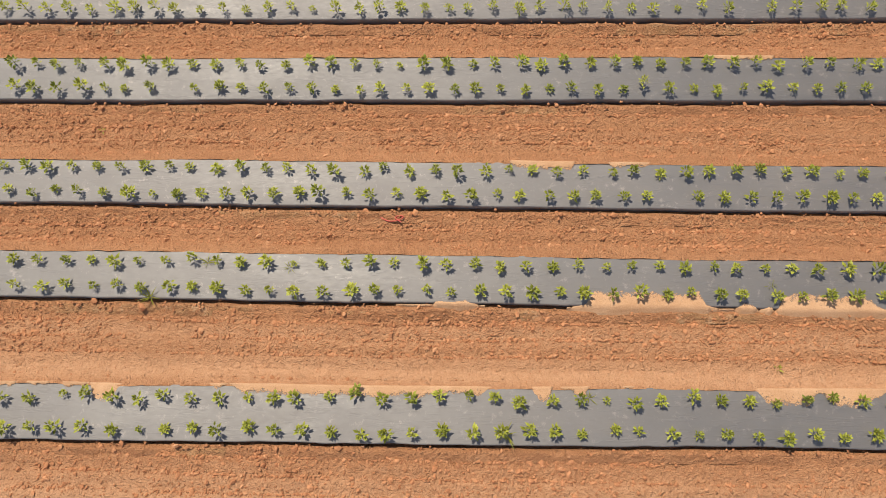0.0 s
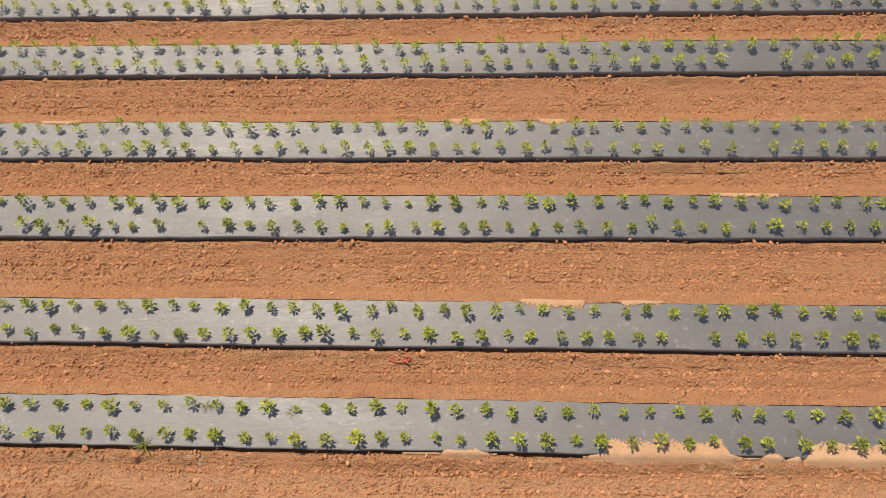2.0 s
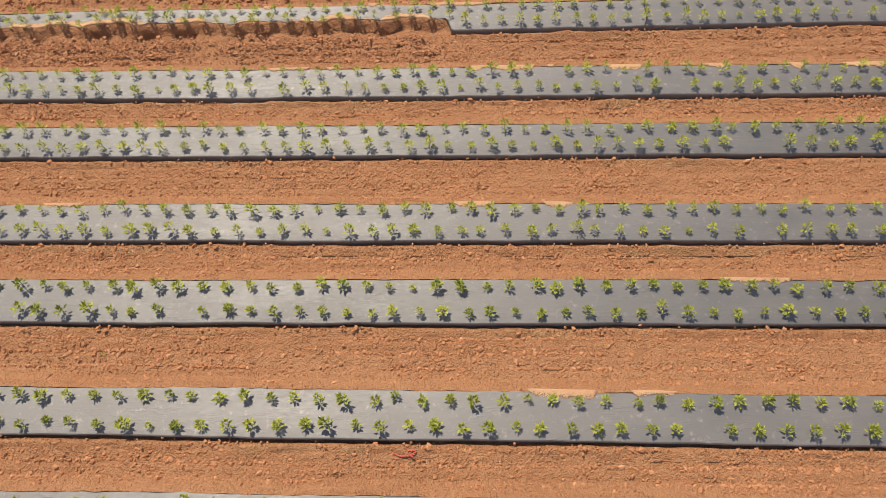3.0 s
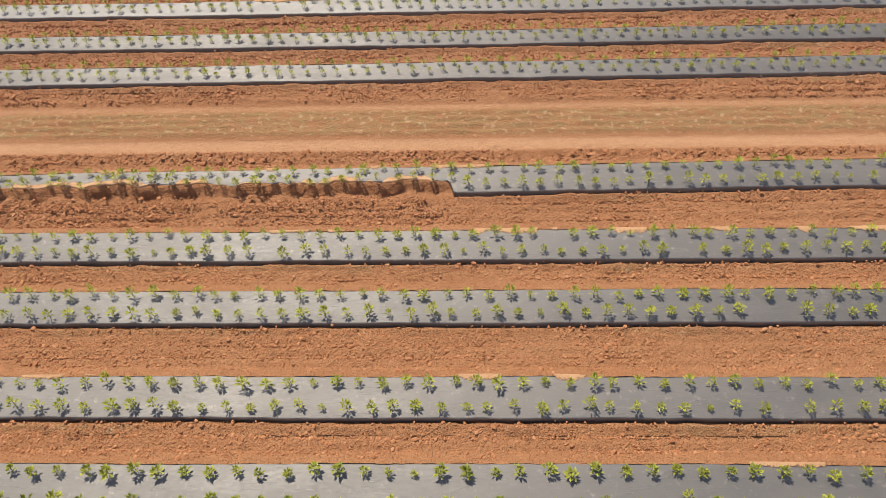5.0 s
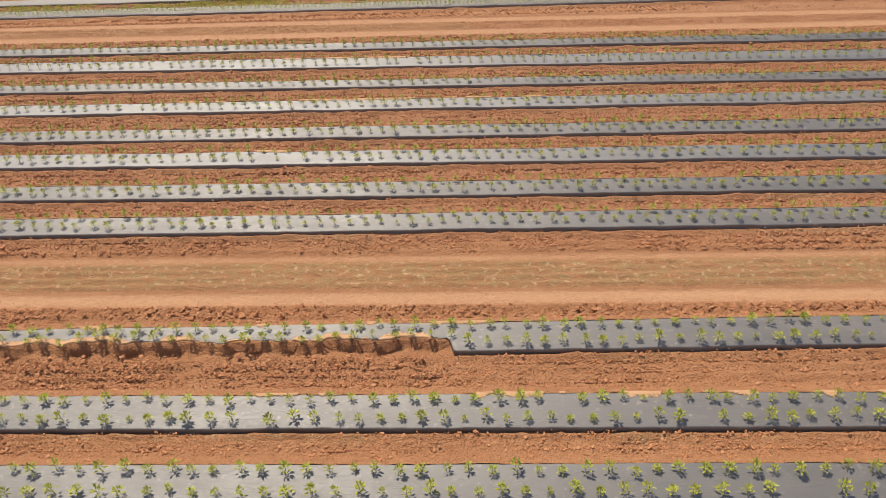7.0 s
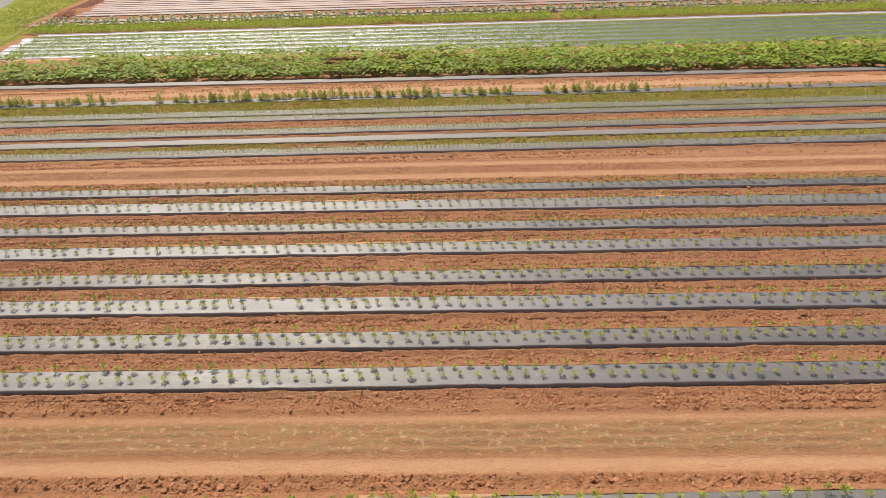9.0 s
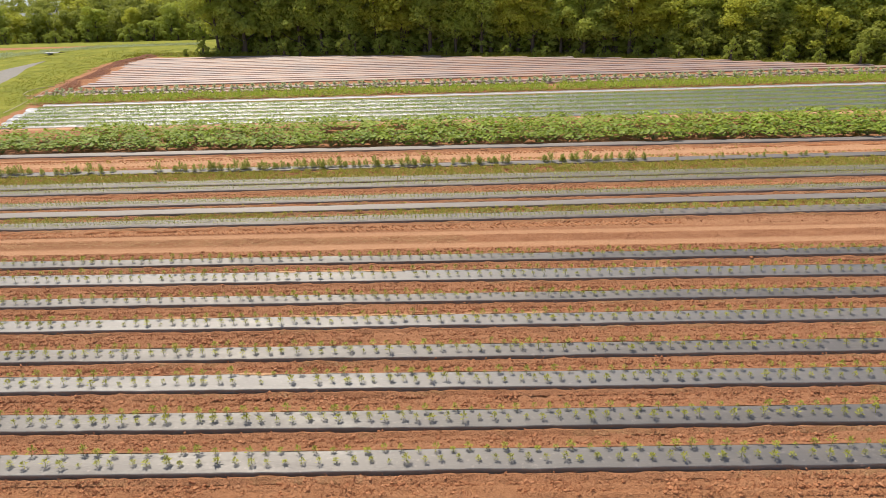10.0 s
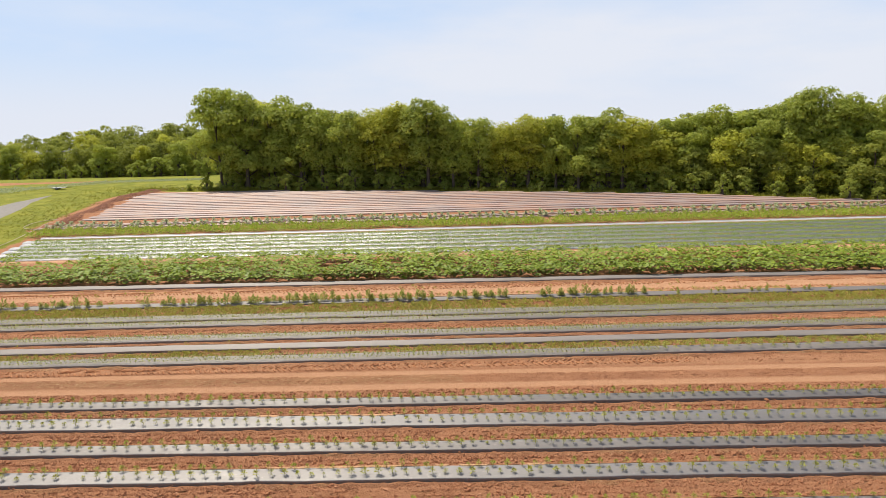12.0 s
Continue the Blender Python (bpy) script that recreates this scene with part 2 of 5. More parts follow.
def leaf_material(name, dark, light, through=0.3, rough=0.45, leaflets=0.0):
    m = Mat(name)
    g = m.node("ShaderNodeNewGeometry")
    info = m.node("ShaderNodeObjectInfo")
    c = m.ramp(m.math("ADD", m.math("MULTIPLY", g.outputs["Random Per Island"], 0.55), m.math("MULTIPLY", info.outputs["Random"], 0.45)), [(0.0, dark), (1.0, light)])
    m.colour(m.mix(0.35, c, m.ramp(m.noise(3 if not leaflets else 0.8, 3), [(0.35, dark), (0.65, light)])))
    m.rough(rough)
    m.specular(0.2)
    tr = m.node("ShaderNodeBsdfTranslucent")
    m.link(m.mix(0.5, c, light), tr.inputs["Color"])
    mx = m.node("ShaderNodeMixShader", Fac=through)
    m.link(m.bsdf.outputs["BSDF"], mx.inputs[1])
    m.link(tr.outputs["BSDF"], mx.inputs[2])
    last = mx
    if leaflets:                                      # gaps between the leaflets of a spray
        gaps = m.ramp(m.noise(leaflets, 2, 0.6), [(0.44, 0.0), (0.46, 1.0)])
        last = m.node("ShaderNodeMixShader")
        m.link(gaps, last.inputs["Fac"])
        m.link(m.node("ShaderNodeBsdfTransparent").outputs["BSDF"], last.inputs[1])
        m.link(mx.outputs["Shader"], last.inputs[2])
    m.link(last.outputs["Shader"], m.out.inputs["Surface"])
    return m.m


def plain_material(name, c1, c2, scale=8.0, rough=0.8, metal=0.0):
    m = Mat(name)
    m.colour(m.ramp(m.noise(scale, 5, 0.6), [(0.3, c1), (0.7, c2)]))
    m.rough(rough)
    m.bsdf.inputs["Metallic"].default_value = metal
    m.bump(m.noise(scale * 4, 4, 0.6), 0.3, 0.02)
    return m.m


GROUND, CLOD, SPILL = ground_material(), clod_material(), spill_material()
DUG_CLOD = plain_material("dug_damp_subsoil", (0.27, 0.118, 0.07), (0.38, 0.172, 0.10), 3, 0.95)
FILM = film_material()
FILM_CLEAN = film_material("clean_black_plastic_mulch", dust=0.28, coat=0.32, coat_rough=0.6)
FILM_FAR = film_material("pale_dusty_plastic_mulch", dust=0.95, base=0.11, rough=0.66, tint=(0.40, 0.305, 0.28), soil=0.95, shine=0.4)
FILM_WHITE = film_material("white_plastic_mulch", dust=0.5, base=0.62, rough=0.6, tint=(0.66, 0.62, 0.55), shine=0.6)
FILM_PALE = film_material("light_dusty_plastic_mulch", dust=0.55, base=0.06, rough=0.72, tint=(0.42, 0.345, 0.29), shine=0.6)
FILM_SHINY = film_material("shiny_plastic_mulch", dust=0.25, base=0.07, rough=0.50, tint=(0.46, 0.45, 0.36), relief=1.0, across=0.88, shine=1.0, ridges=2.4, coat=1.0)
PEPPER_LEAF = leaf_material("pepper_leaf", (0.075, 0.095, 0.014), (0.46, 0.45, 0.065), 0.07)
WEED_LEAF = leaf_material("weed_leaf", (0.21, 0.215, 0.035), (0.53, 0.475, 0.10))
SQUASH_LEAF = leaf_material("squash_leaf", (0.06, 0.10, 0.009), (0.35, 0.43, 0.045), 0.24, 0.5)
ONION_LEAF = leaf_material("onion_leaf", (0.22, 0.30, 0.06), (0.44, 0.52, 0.15), 0.3, 0.6)
SEEDLING_LEAF = leaf_material("seedling_leaf", (0.19, 0.22, 0.06), (0.45, 0.45, 0.16), 0.2, 0.6)
BRASSICA_LEAF = leaf_material("brassica_leaf", (0.30, 0.35, 0.17), (0.52, 0.55, 0.33), 0.3, 0.6)
TALL_LEAF = leaf_material("tall_crop_leaf", (0.22, 0.25, 0.04), (0.50, 0.49, 0.13), 0.4)
GRASS_BLADE = leaf_material("grass_blade", (0.17, 0.175, 0.02), (0.31, 0.30, 0.04), 0.4)
TREE_LEAF = leaf_material("tree_leaf", (0.20, 0.24, 0.045), (0.50, 0.54, 0.08), 0.40, 0.65, 7.0)
TREE_LEAF_PALE = leaf_material("pale_tree_leaf", (0.31, 0.33, 0.045), (0.62, 0.61, 0.08), 0.48, 0.65, 7.0)
DISTANT_LEAF = leaf_material("distant_tree_leaf", (0.19, 0.215, 0.045), (0.43, 0.45, 0.075), 0.42, 0.7, 5.0)
SHRUB_LEAF = leaf_material("shrub_leaf", (0.26, 0.31, 0.05), (0.46, 0.50, 0.10), 0.5, 0.65)
LEAFY_GREEN = leaf_material("leafy_crop_leaf", (0.14, 0.21, 0.02), (0.42, 0.49, 0.065), 0.4)
STEM = plain_material("green_stem", (0.10, 0.15, 0.03), (0.17, 0.21, 0.05), 40, 0.6)
BARK = plain_material("grey_brown_bark", (0.07, 0.05, 0.035), (0.16, 0.12, 0.09), 6, 0.9)
ROAD = plain_material("grey_gravel", (0.19, 0.17, 0.145), (0.28, 0.25, 0.22), 3, 0.95)

# ---------------------------------------------------------------- mesh helpers


def mesh_of(name, verts, faces, material, smooth=False):
    """A mesh from arrays: verts (n, 3), faces (m, 3 or 4)."""
    verts, faces = np.asarray(verts, dtype=np.float32), np.asarray(faces, dtype=np.int32)
    me = bpy.data.meshes.new(name)
    k = faces.shape[1]
    me.vertices.add(len(verts))
    me.vertices.foreach_set("co", verts.ravel())
    me.loops.add(faces.size)
    me.loops.foreach_set("vertex_index", faces.ravel())
    me.polygons.add(len(faces))
    me.polygons.foreach_set("loop_start", np.arange(len(faces), dtype=np.int32) * k)
    me.polygons.foreach_set("use_smooth", np.full(len(faces), smooth))
    me.update(calc_edges=True)
    me.materials.append(material)
    return me


def piece(name, me, parent=None, label=""):
    ob = new(name, me)
    ob.parent = parent
    return tagged(ob, label)


def part(name, bm, material, parent, label=""):
    me = bpy.data.meshes.new(name)
    bm.to_mesh(me)
    bm.free()
    me.materials.append(material)
    return piece(name, me, parent, label)


def thing(name, at=(0, 0, 0), turn=0.0, **tags):
    ob = new(name)
    ob.empty_display_size = 0.1
    ob.matrix_world = pose(*at, 0, 0, turn)
    return tagged(ob, **tags)


def grid_faces(nu, nv):
    i = np.arange(nu - 1)[:, None] * nv + np.arange(nv - 1)[None, :]
    return np.stack([i, i + nv, i + nv + 1, i + 1], -1).reshape(-1, 4)


def many(template, faces, mats):
    """Copies of a small template, (n, 3, 4) matrices, joined into one pair of arrays."""
    t = np.c_[template, np.ones(len(template))]
    v = np.einsum("nij,kj->nki", mats, t)
    n = len(mats)
    f = faces[None] + (np.arange(n) * len(template))[:, None, None]
    return v.reshape(-1, 3), f.reshape(-1, faces.shape[1])


def joined(pieces):
    vs, fs, at = [], [], 0
    for v, f in pieces:
        vs.append(v)
        fs.append(f + at)
        at += len(v)
    return np.concatenate(vs), np.concatenate(fs)


def frames_of(pos, ahead, up, size):
    """(n, 3, 4) matrices: x to the side, y along ahead, z along up; size (n,) or (n, 3)."""
    a = ahead / np.linalg.norm(ahead, axis=1, keepdims=True)
    s = np.cross(a, up)
    s /= np.linalg.norm(s, axis=1, keepdims=True) + 1e-9
    u = np.cross(s, a)
    size = np.broadcast_to(np.asarray(size, dtype=float).reshape(len(pos), -1), (len(pos), 3))
    return np.stack([s * size[:, :1], a * size[:, 1:2], u * size[:, 2:], pos], -1)


def smooth_noise(x, y, scale, seed=0):
    """Value noise on arrays."""
    x, y = np.asarray(x, dtype=float) / scale + 37.1 * seed, np.asarray(y, dtype=float) / scale + 91.7 * seed
    xi, yi = np.floor(x), np.floor(y)
    fx, fy = x - xi, y - yi
    fx, fy = fx * fx * (3 - 2 * fx), fy * fy * (3 - 2 * fy)

    def h(a, b):
        v = np.sin(a * 127.1 + b * 311.7 + seed * 17.3) * 43758.5453
        return v - np.floor(v)

    return (h(xi, yi) * (1 - fx) + h(xi + 1, yi) * fx) * (1 - fy) + (h(xi, yi + 1) * (1 - fx) + h(xi + 1, yi + 1) * fx) * fy


def layered(x, y, scale, seed=0, octaves=4):
    return sum(smooth_noise(x, y, scale / 2 ** k, seed + k) * 0.5 ** k for k in range(octaves)) / sum(0.5 ** k for k in range(octaves))


def ease(a, b, v):
    t = np.clip((v - a) / (b - a), 0, 1)
    return t * t * (3 - 2 * t)


LEAF = np.array([(0, 0, 0), (-0.20, 0.28, 0.05), (0, 0.30, -0.02), (0.20, 0.28, 0.05), (-0.21, 0.58, 0.05), (0, 0.62, 0.0), (0.21, 0.58, 0.05), (0, 1.0, -0.09)])
LEAF_FACES = np.array([(0, 3, 2), (0, 2, 1), (2, 3, 6), (2, 6, 5), (1, 2, 5), (1, 5, 4), (5, 6, 7), (4, 5, 7)])
SIMPLE_LEAF = np.array([(0, 0, 0), (-0.21, 0.5, 0.05), (0, 0.52, -0.02), (0.21, 0.5, 0.05), (0, 1.0, -0.09)])
SIMPLE_FACES = np.array([(0, 3, 2), (0, 2, 1), (2, 3, 4), (1, 2, 4)])
BLADE = np.array([(-0.03, 0, 0), (0.03, 0, 0), (0.025, 0.55, 0.03), (-0.025, 0.55, 0.03), (0, 1.0, -0.1)])
BLADE_FACES = np.array([(0, 1, 2), (0, 2, 3), (3, 2, 4)])
SPRAY = np.array([(-0.5, -0.35, 0.0), (0.3, -0.5, 0.12), (0.55, 0.3, -0.05), (-0.2, 0.5, 0.1)])
SPRAY_FACES = np.array([(0, 1, 2), (0, 2, 3)])

# ---------------------------------------------------------------- the plan of the field
# beds: near edge, far edge, sideways drift of the row (metres a metre)
NEAR_BEDS = [(0.12, 1.00, 0.011), (2.34, 3.17, -0.002), (4.02, 4.85, -0.003), (6.05, 6.93, 0.002), (7.74, 8.59, 0.0), (9.75, 10.57, 0.0),
             (11.34, 12.20, 0.0), (13.37, 14.26, 0.013), (17.77, 18.55, 0.004), (19.42, 20.17, 0.0), (21.22, 22.02, -0.003), (22.89, 23.64, 0.0),
             (24.88, 25.66, 0.0), (26.68, 27.34, -0.003), (28.50, 29.44, -0.007), (30.37, 31.06, 0.0)]
FAR_BEDS = {"Q": (35.35, 36.25, 0.016), "R": (37.20, 37.98, 0.018), "S": (38.66, 39.58, 0.02), "T": (41.08, 41.92, 0.019), "U": (42.18, 43.15, 0.016),
            "V": (45.10, 45.95, 0.02), "W": (49.55, 50.45, 0.005)}
ERODED_TO = -0.7      # the bed at the sandy lane is washed out left of this


def tree_edge(x):
    return np.interp(x, [-46, -9, 15.5, 30, 41, 50, 70, 110], [119, 112, 105, 101, 94, 90, 82, 70])


def grass_edge(y):
    return np.interp(y, [-40, 40, 59, 76, 85, 105, 117, 160], [-39, -39, -41, -44.8, -46.5, -50.5, -49.5, -42])


def bed_line(bed, x):
    yn, yf, k = bed
    return yn + k * x, yf + k * x


def ground_zones(x, y):
    """Sand, moss and grass on the ground, 0 to 1, and painted clod shade, 0 to 2."""
    band = lambda a, b, s=0.1: ease(a - s, a + s, y) * (1 - ease(b - s, b + s, y))
    drift = 0.012 * x
    sand = 0.55 * band(15.0, 15.45) + 0.45 * band(16.62, 16.84) + 0.5 * band(0.95, 1.35, 0.3) + 0.3 * band(-1.4, -0.9, 0.4) + 0.25 * band(5.1, 5.5, 0.3) + 0.25 * band(1.7, 1.9, 0.2) + 0.4 * band(-9, -0.2, 0.5) + 0.2 * band(1.2, 2.2, 0.3)
    sand = sand + 0.5 * band(32.1 + drift * 0.3, 32.75 + drift * 0.3) + 0.5 * band(33.65, 34.2) + 0.6 * band(46.5, 48.9) + 0.8 * band(58.9, 59.7) + 0.3 * band(34.3, 35.2)
    moss = 0.85 * band(15.6, 16.6) + 0.5 * band(32.8, 33.6) * (x < 0)
    for yn, yf, k in NEAR_BEDS[:7]:
        moss = moss + 0.5 * np.exp(-((y - (yn + k * x) + 0.13) / 0.07) ** 2) * (smooth_noise(x, y * 0 + yn, 2.5, 5) > 0.55)
    grass = np.maximum(ease(-1.5, 1.5, grass_edge(y) + 1.8 * (1 - ease(72, 78, y)) - x), ease(-2, 1, y - tree_edge(x) + 5))
    grass = np.maximum(grass, ease(62, 66, x))
    grass = grass * (1 - ease(-1, 1, y - np.interp(x, [-140, -83, -66, -51], [118, 131, 138, 150])) * (x < -60) * (y < 142))
    grass = np.maximum(grass, ease(16, 18, -y))
    # painted shade deepens up the field, where rough soil is seen against the sun
    clod_shade = ease(8, 15, y + 3 * (layered(x, y, 3.0, 23, 2) - 0.5)) * 0.4 + 0.6 * ease(17.0, 18.0, y) + 0.9 * ease(76.0, 80.0, y)
    return np.clip(sand, 0, 1), np.clip(moss, 0, 1), np.clip(grass, 0, 1), np.clip(clod_shade, 0, 2)


def fall(x, y):
    """The land falls away behind the woods and far to the sides."""
    return -0.055 * (np.maximum(0, y - 132) + np.maximum(0, np.abs(x) - 170))


def crest_offset(x):
    """How far the washed-out bank has been cut back from the bed's near edge."""
    return 0.36 + 0.22 * (layered(x, x * 0, 0.36, 33, 3) - 0.5)


def ground_height(x, y):
    z = (layered(x, y, 0.9, 1, 3) - 0.5) * 0.05 + (layered(x, y, 0.17, 4, 3) - 0.5) * (0.07 + 0.07 * ease(9, 18, y))
    z = z + 0.02 * np.sin((y + 0.10 * (layered(x, y * 0, 1.6, 8, 2) - 0.5) + 0.05 * layered(x, y, 0.5, 9, 2)) * 2 * np.pi / 0.27) * (0.4 + smooth_noise(x, y, 1.3, 15)) * (y < 31)
    flat = 0 * x
    for a, b in ((14.95, 15.55), (16.6, 16.9), (32.1, 32.8), (33.6, 34.3), (46.7, 48.4)):
        flat = np.maximum(flat, ease(a - 0.15, a + 0.05, y) * (1 - ease(b - 0.05, b + 0.15, y)))
    z = z * (1 - 0.75 * flat) - 0.03 * flat
    z, x0, y0 = z.ravel(), x, y
    for n, bed in enumerate(NEAR_BEDS):
        here = np.nonzero((np.abs(y0.ravel() - bed[0] - 0.4) < 1.9) & (np.abs(x0.ravel()) < 45))[0]
        x, y = x0.ravel()[here], y0.ravel()[here]
        yn, yf = bed_line(bed, x)
        lip = (0.01 + 0.03 * layered(x, y, 0.35, 11 + n, 3)) * np.exp(-((y - yn + 0.17 + 0.03 * (smooth_noise(x, y * 0, 1.1, n) - 0.5)) / 0.06) ** 2)
        bank = 0.06 * np.exp(-((y - yf - 0.05) / 0.13) ** 2) * (0.75 + 0.4 * smooth_noise(x, y * 0 + n, 0.6, 21 + n))
        under = ease(yn - 0.12, yn - 0.05, y) * (1 - ease(yf - 0.02, yf + 0.02, y))
        z[here] = (z[here] + lip + bank) * (1 - under) + under * -0.05
    x, y, z = x0, y0, z.reshape(x0.shape)
    # the washed-out bank
    yn, yf = bed_line(NEAR_BEDS[7], x)
    gone = 1 - ease(ERODED_TO - 0.25, ERODED_TO + 0.05, x)
    crest = yn + crest_offset(x)
    face = -0.11 + 0.24 * ease(crest - 0.11, crest - 0.01, y) * (1 - ease(yf, yf + 0.1, y))
    gully = (layered(x, y * 0.25, 0.3, 40, 3) - 0.5) * 0.26 * ease(crest - 0.5, crest - 0.25, y) * (1 - ease(crest - 0.12, crest - 0.04, y))
    lumps = (layered(x, y, 0.4, 44, 4) - 0.45) * 0.26 * ease(yn - 1.0, yn - 0.7, y) * (1 - ease(crest - 0.3, crest - 0.12, y))
    face = face + 0.08 * (1 - ease(yn - 0.9, yn - 0.1, y))
    zone = gone * ease(yn - 1.1, yn - 0.6, y) * (1 - ease(yf + 0.02, yf + 0.1, y))
    under = ease(crest + 0.03, crest + 0.08, y) * (1 - ease(yf - 0.04, yf, y))
    z = z * (1 - zone) + zone * (face + gully + lumps + 0.012 * (layered(x, y, 0.12, 50, 2) - 0.5)) * (1 - under * 0.25)
    # ribs left by tractor tyres
    for a, b, p in ((34.4, 35.1, 0.32), (39.9, 40.8, 0.32), (48.3, 49.0, 0.3), (14.55, 14.95, 0.2)):
        rib = ease(a, a + 0.1, y) * (1 - ease(b - 0.1, b, y))
        z = z + rib * 0.05 * np.sign(np.sin((x + 0.5 * (y - a)) * 2 * np.pi / p))
    far = ease(60, 90, np.abs(x)) + ease(62, 80, y)
    heap = np.exp(-((x - grass_edge(y) - 2.4) / 1.0) ** 2) * ease(76, 82, y) * (1 - ease(112, 118, y))
    return z * (1 - np.clip(far, 0, 1)) + heap * (0.15 + 0.5 * layered(x, y, 1.6, 5, 3)) + fall(x0, y0)


def grow(start, step, factor, end):
    out, v = [], start
    while v < end:
        v += step
        step *= factor
        out.append(v)
    return out


GROUND_GRID = {}


def ground_at(x, y):
    """The height of the ground sheet itself, between its grid points."""
    xs, ys, Z = GROUND_GRID["x"], GROUND_GRID["y"], GROUND_GRID["z"]
    i, j = np.clip(np.searchsorted(xs, x) - 1, 0, len(xs) - 2), np.clip(np.searchsorted(ys, y) - 1, 0, len(ys) - 2)
    u, v = (x - xs[i]) / (xs[i + 1] - xs[i]), (y - ys[j]) / (ys[j + 1] - ys[j])
    return (Z[i, j] * (1 - u) + Z[i + 1, j] * u) * (1 - v) + (Z[i, j + 1] * (1 - u) + Z[i + 1, j + 1] * u) * v


def build_ground():
    right = grow(11, 0.11, 1.065, 3500)
    xs = np.array([-v for v in right][::-1] + list(np.arange(-11, 11.01, 0.125)) + right)
    ys = np.array([-v for v in grow(3, 0.1, 1.15, 2500)][::-1] + list(np.arange(-3, 12.5, 0.085)) + list(np.arange(12.5, 18.5, 0.06)) + list(np.arange(18.6, 50, 0.18)) + grow(50, 0.2, 1.05, 4500))
    X, Y = np.meshgrid(xs, ys, indexing="ij")
    Z = ground_height(X, Y)
    GROUND_GRID.update(x=xs, y=ys, z=Z)
    me = mesh_of("ground", np.stack([X, Y, Z], -1).reshape(-1, 3), grid_faces(len(xs), len(ys)), GROUND, True)
    for name, values in zip(("sand", "moss", "grass", "clod_shade"), ground_zones(X, Y)):
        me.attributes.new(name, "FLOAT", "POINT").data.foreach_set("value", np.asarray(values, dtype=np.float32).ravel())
    tagged(new("ground", me), "dry reddish-brown tilled soil with clods, sand and grass", "ground", kind="structure")


build_ground()

# ---------------------------------------------------------------- beds under plastic film


def bed_section(width, high, soft=False):
    """Across a bed from the near foot over the top to the far foot: offset from the near edge, height."""
    if soft:
        return np.array([(-0.02, -0.05), (-0.01, 0.0), (0.02, 0.035), (0.06, 0.06), (0.12, 0.088), (0.20, high), (width * 0.35, high + 0.025), (width * 0.5, high + 0.035),
                         (width * 0.7, high + 0.02), (width - 0.12, high - 0.01), (width - 0.06, high - 0.03), (width, high - 0.06), (width + 0.04, -0.03)])
    return np.array([(0.012, -0.05), (0.008, 0.02), (0.0, 0.07), (-0.003, high - 0.022), (0.007, high - 0.005), (0.022, high), (width * 0.22, high + 0.012), (width * 0.45, high + 0.020),
                     (width * 0.7, high + 0.013), (width - 0.05, high), (width - 0.015, high - 0.012), (width + 0.02, high - 0.06), (width + 0.06, -0.03)])


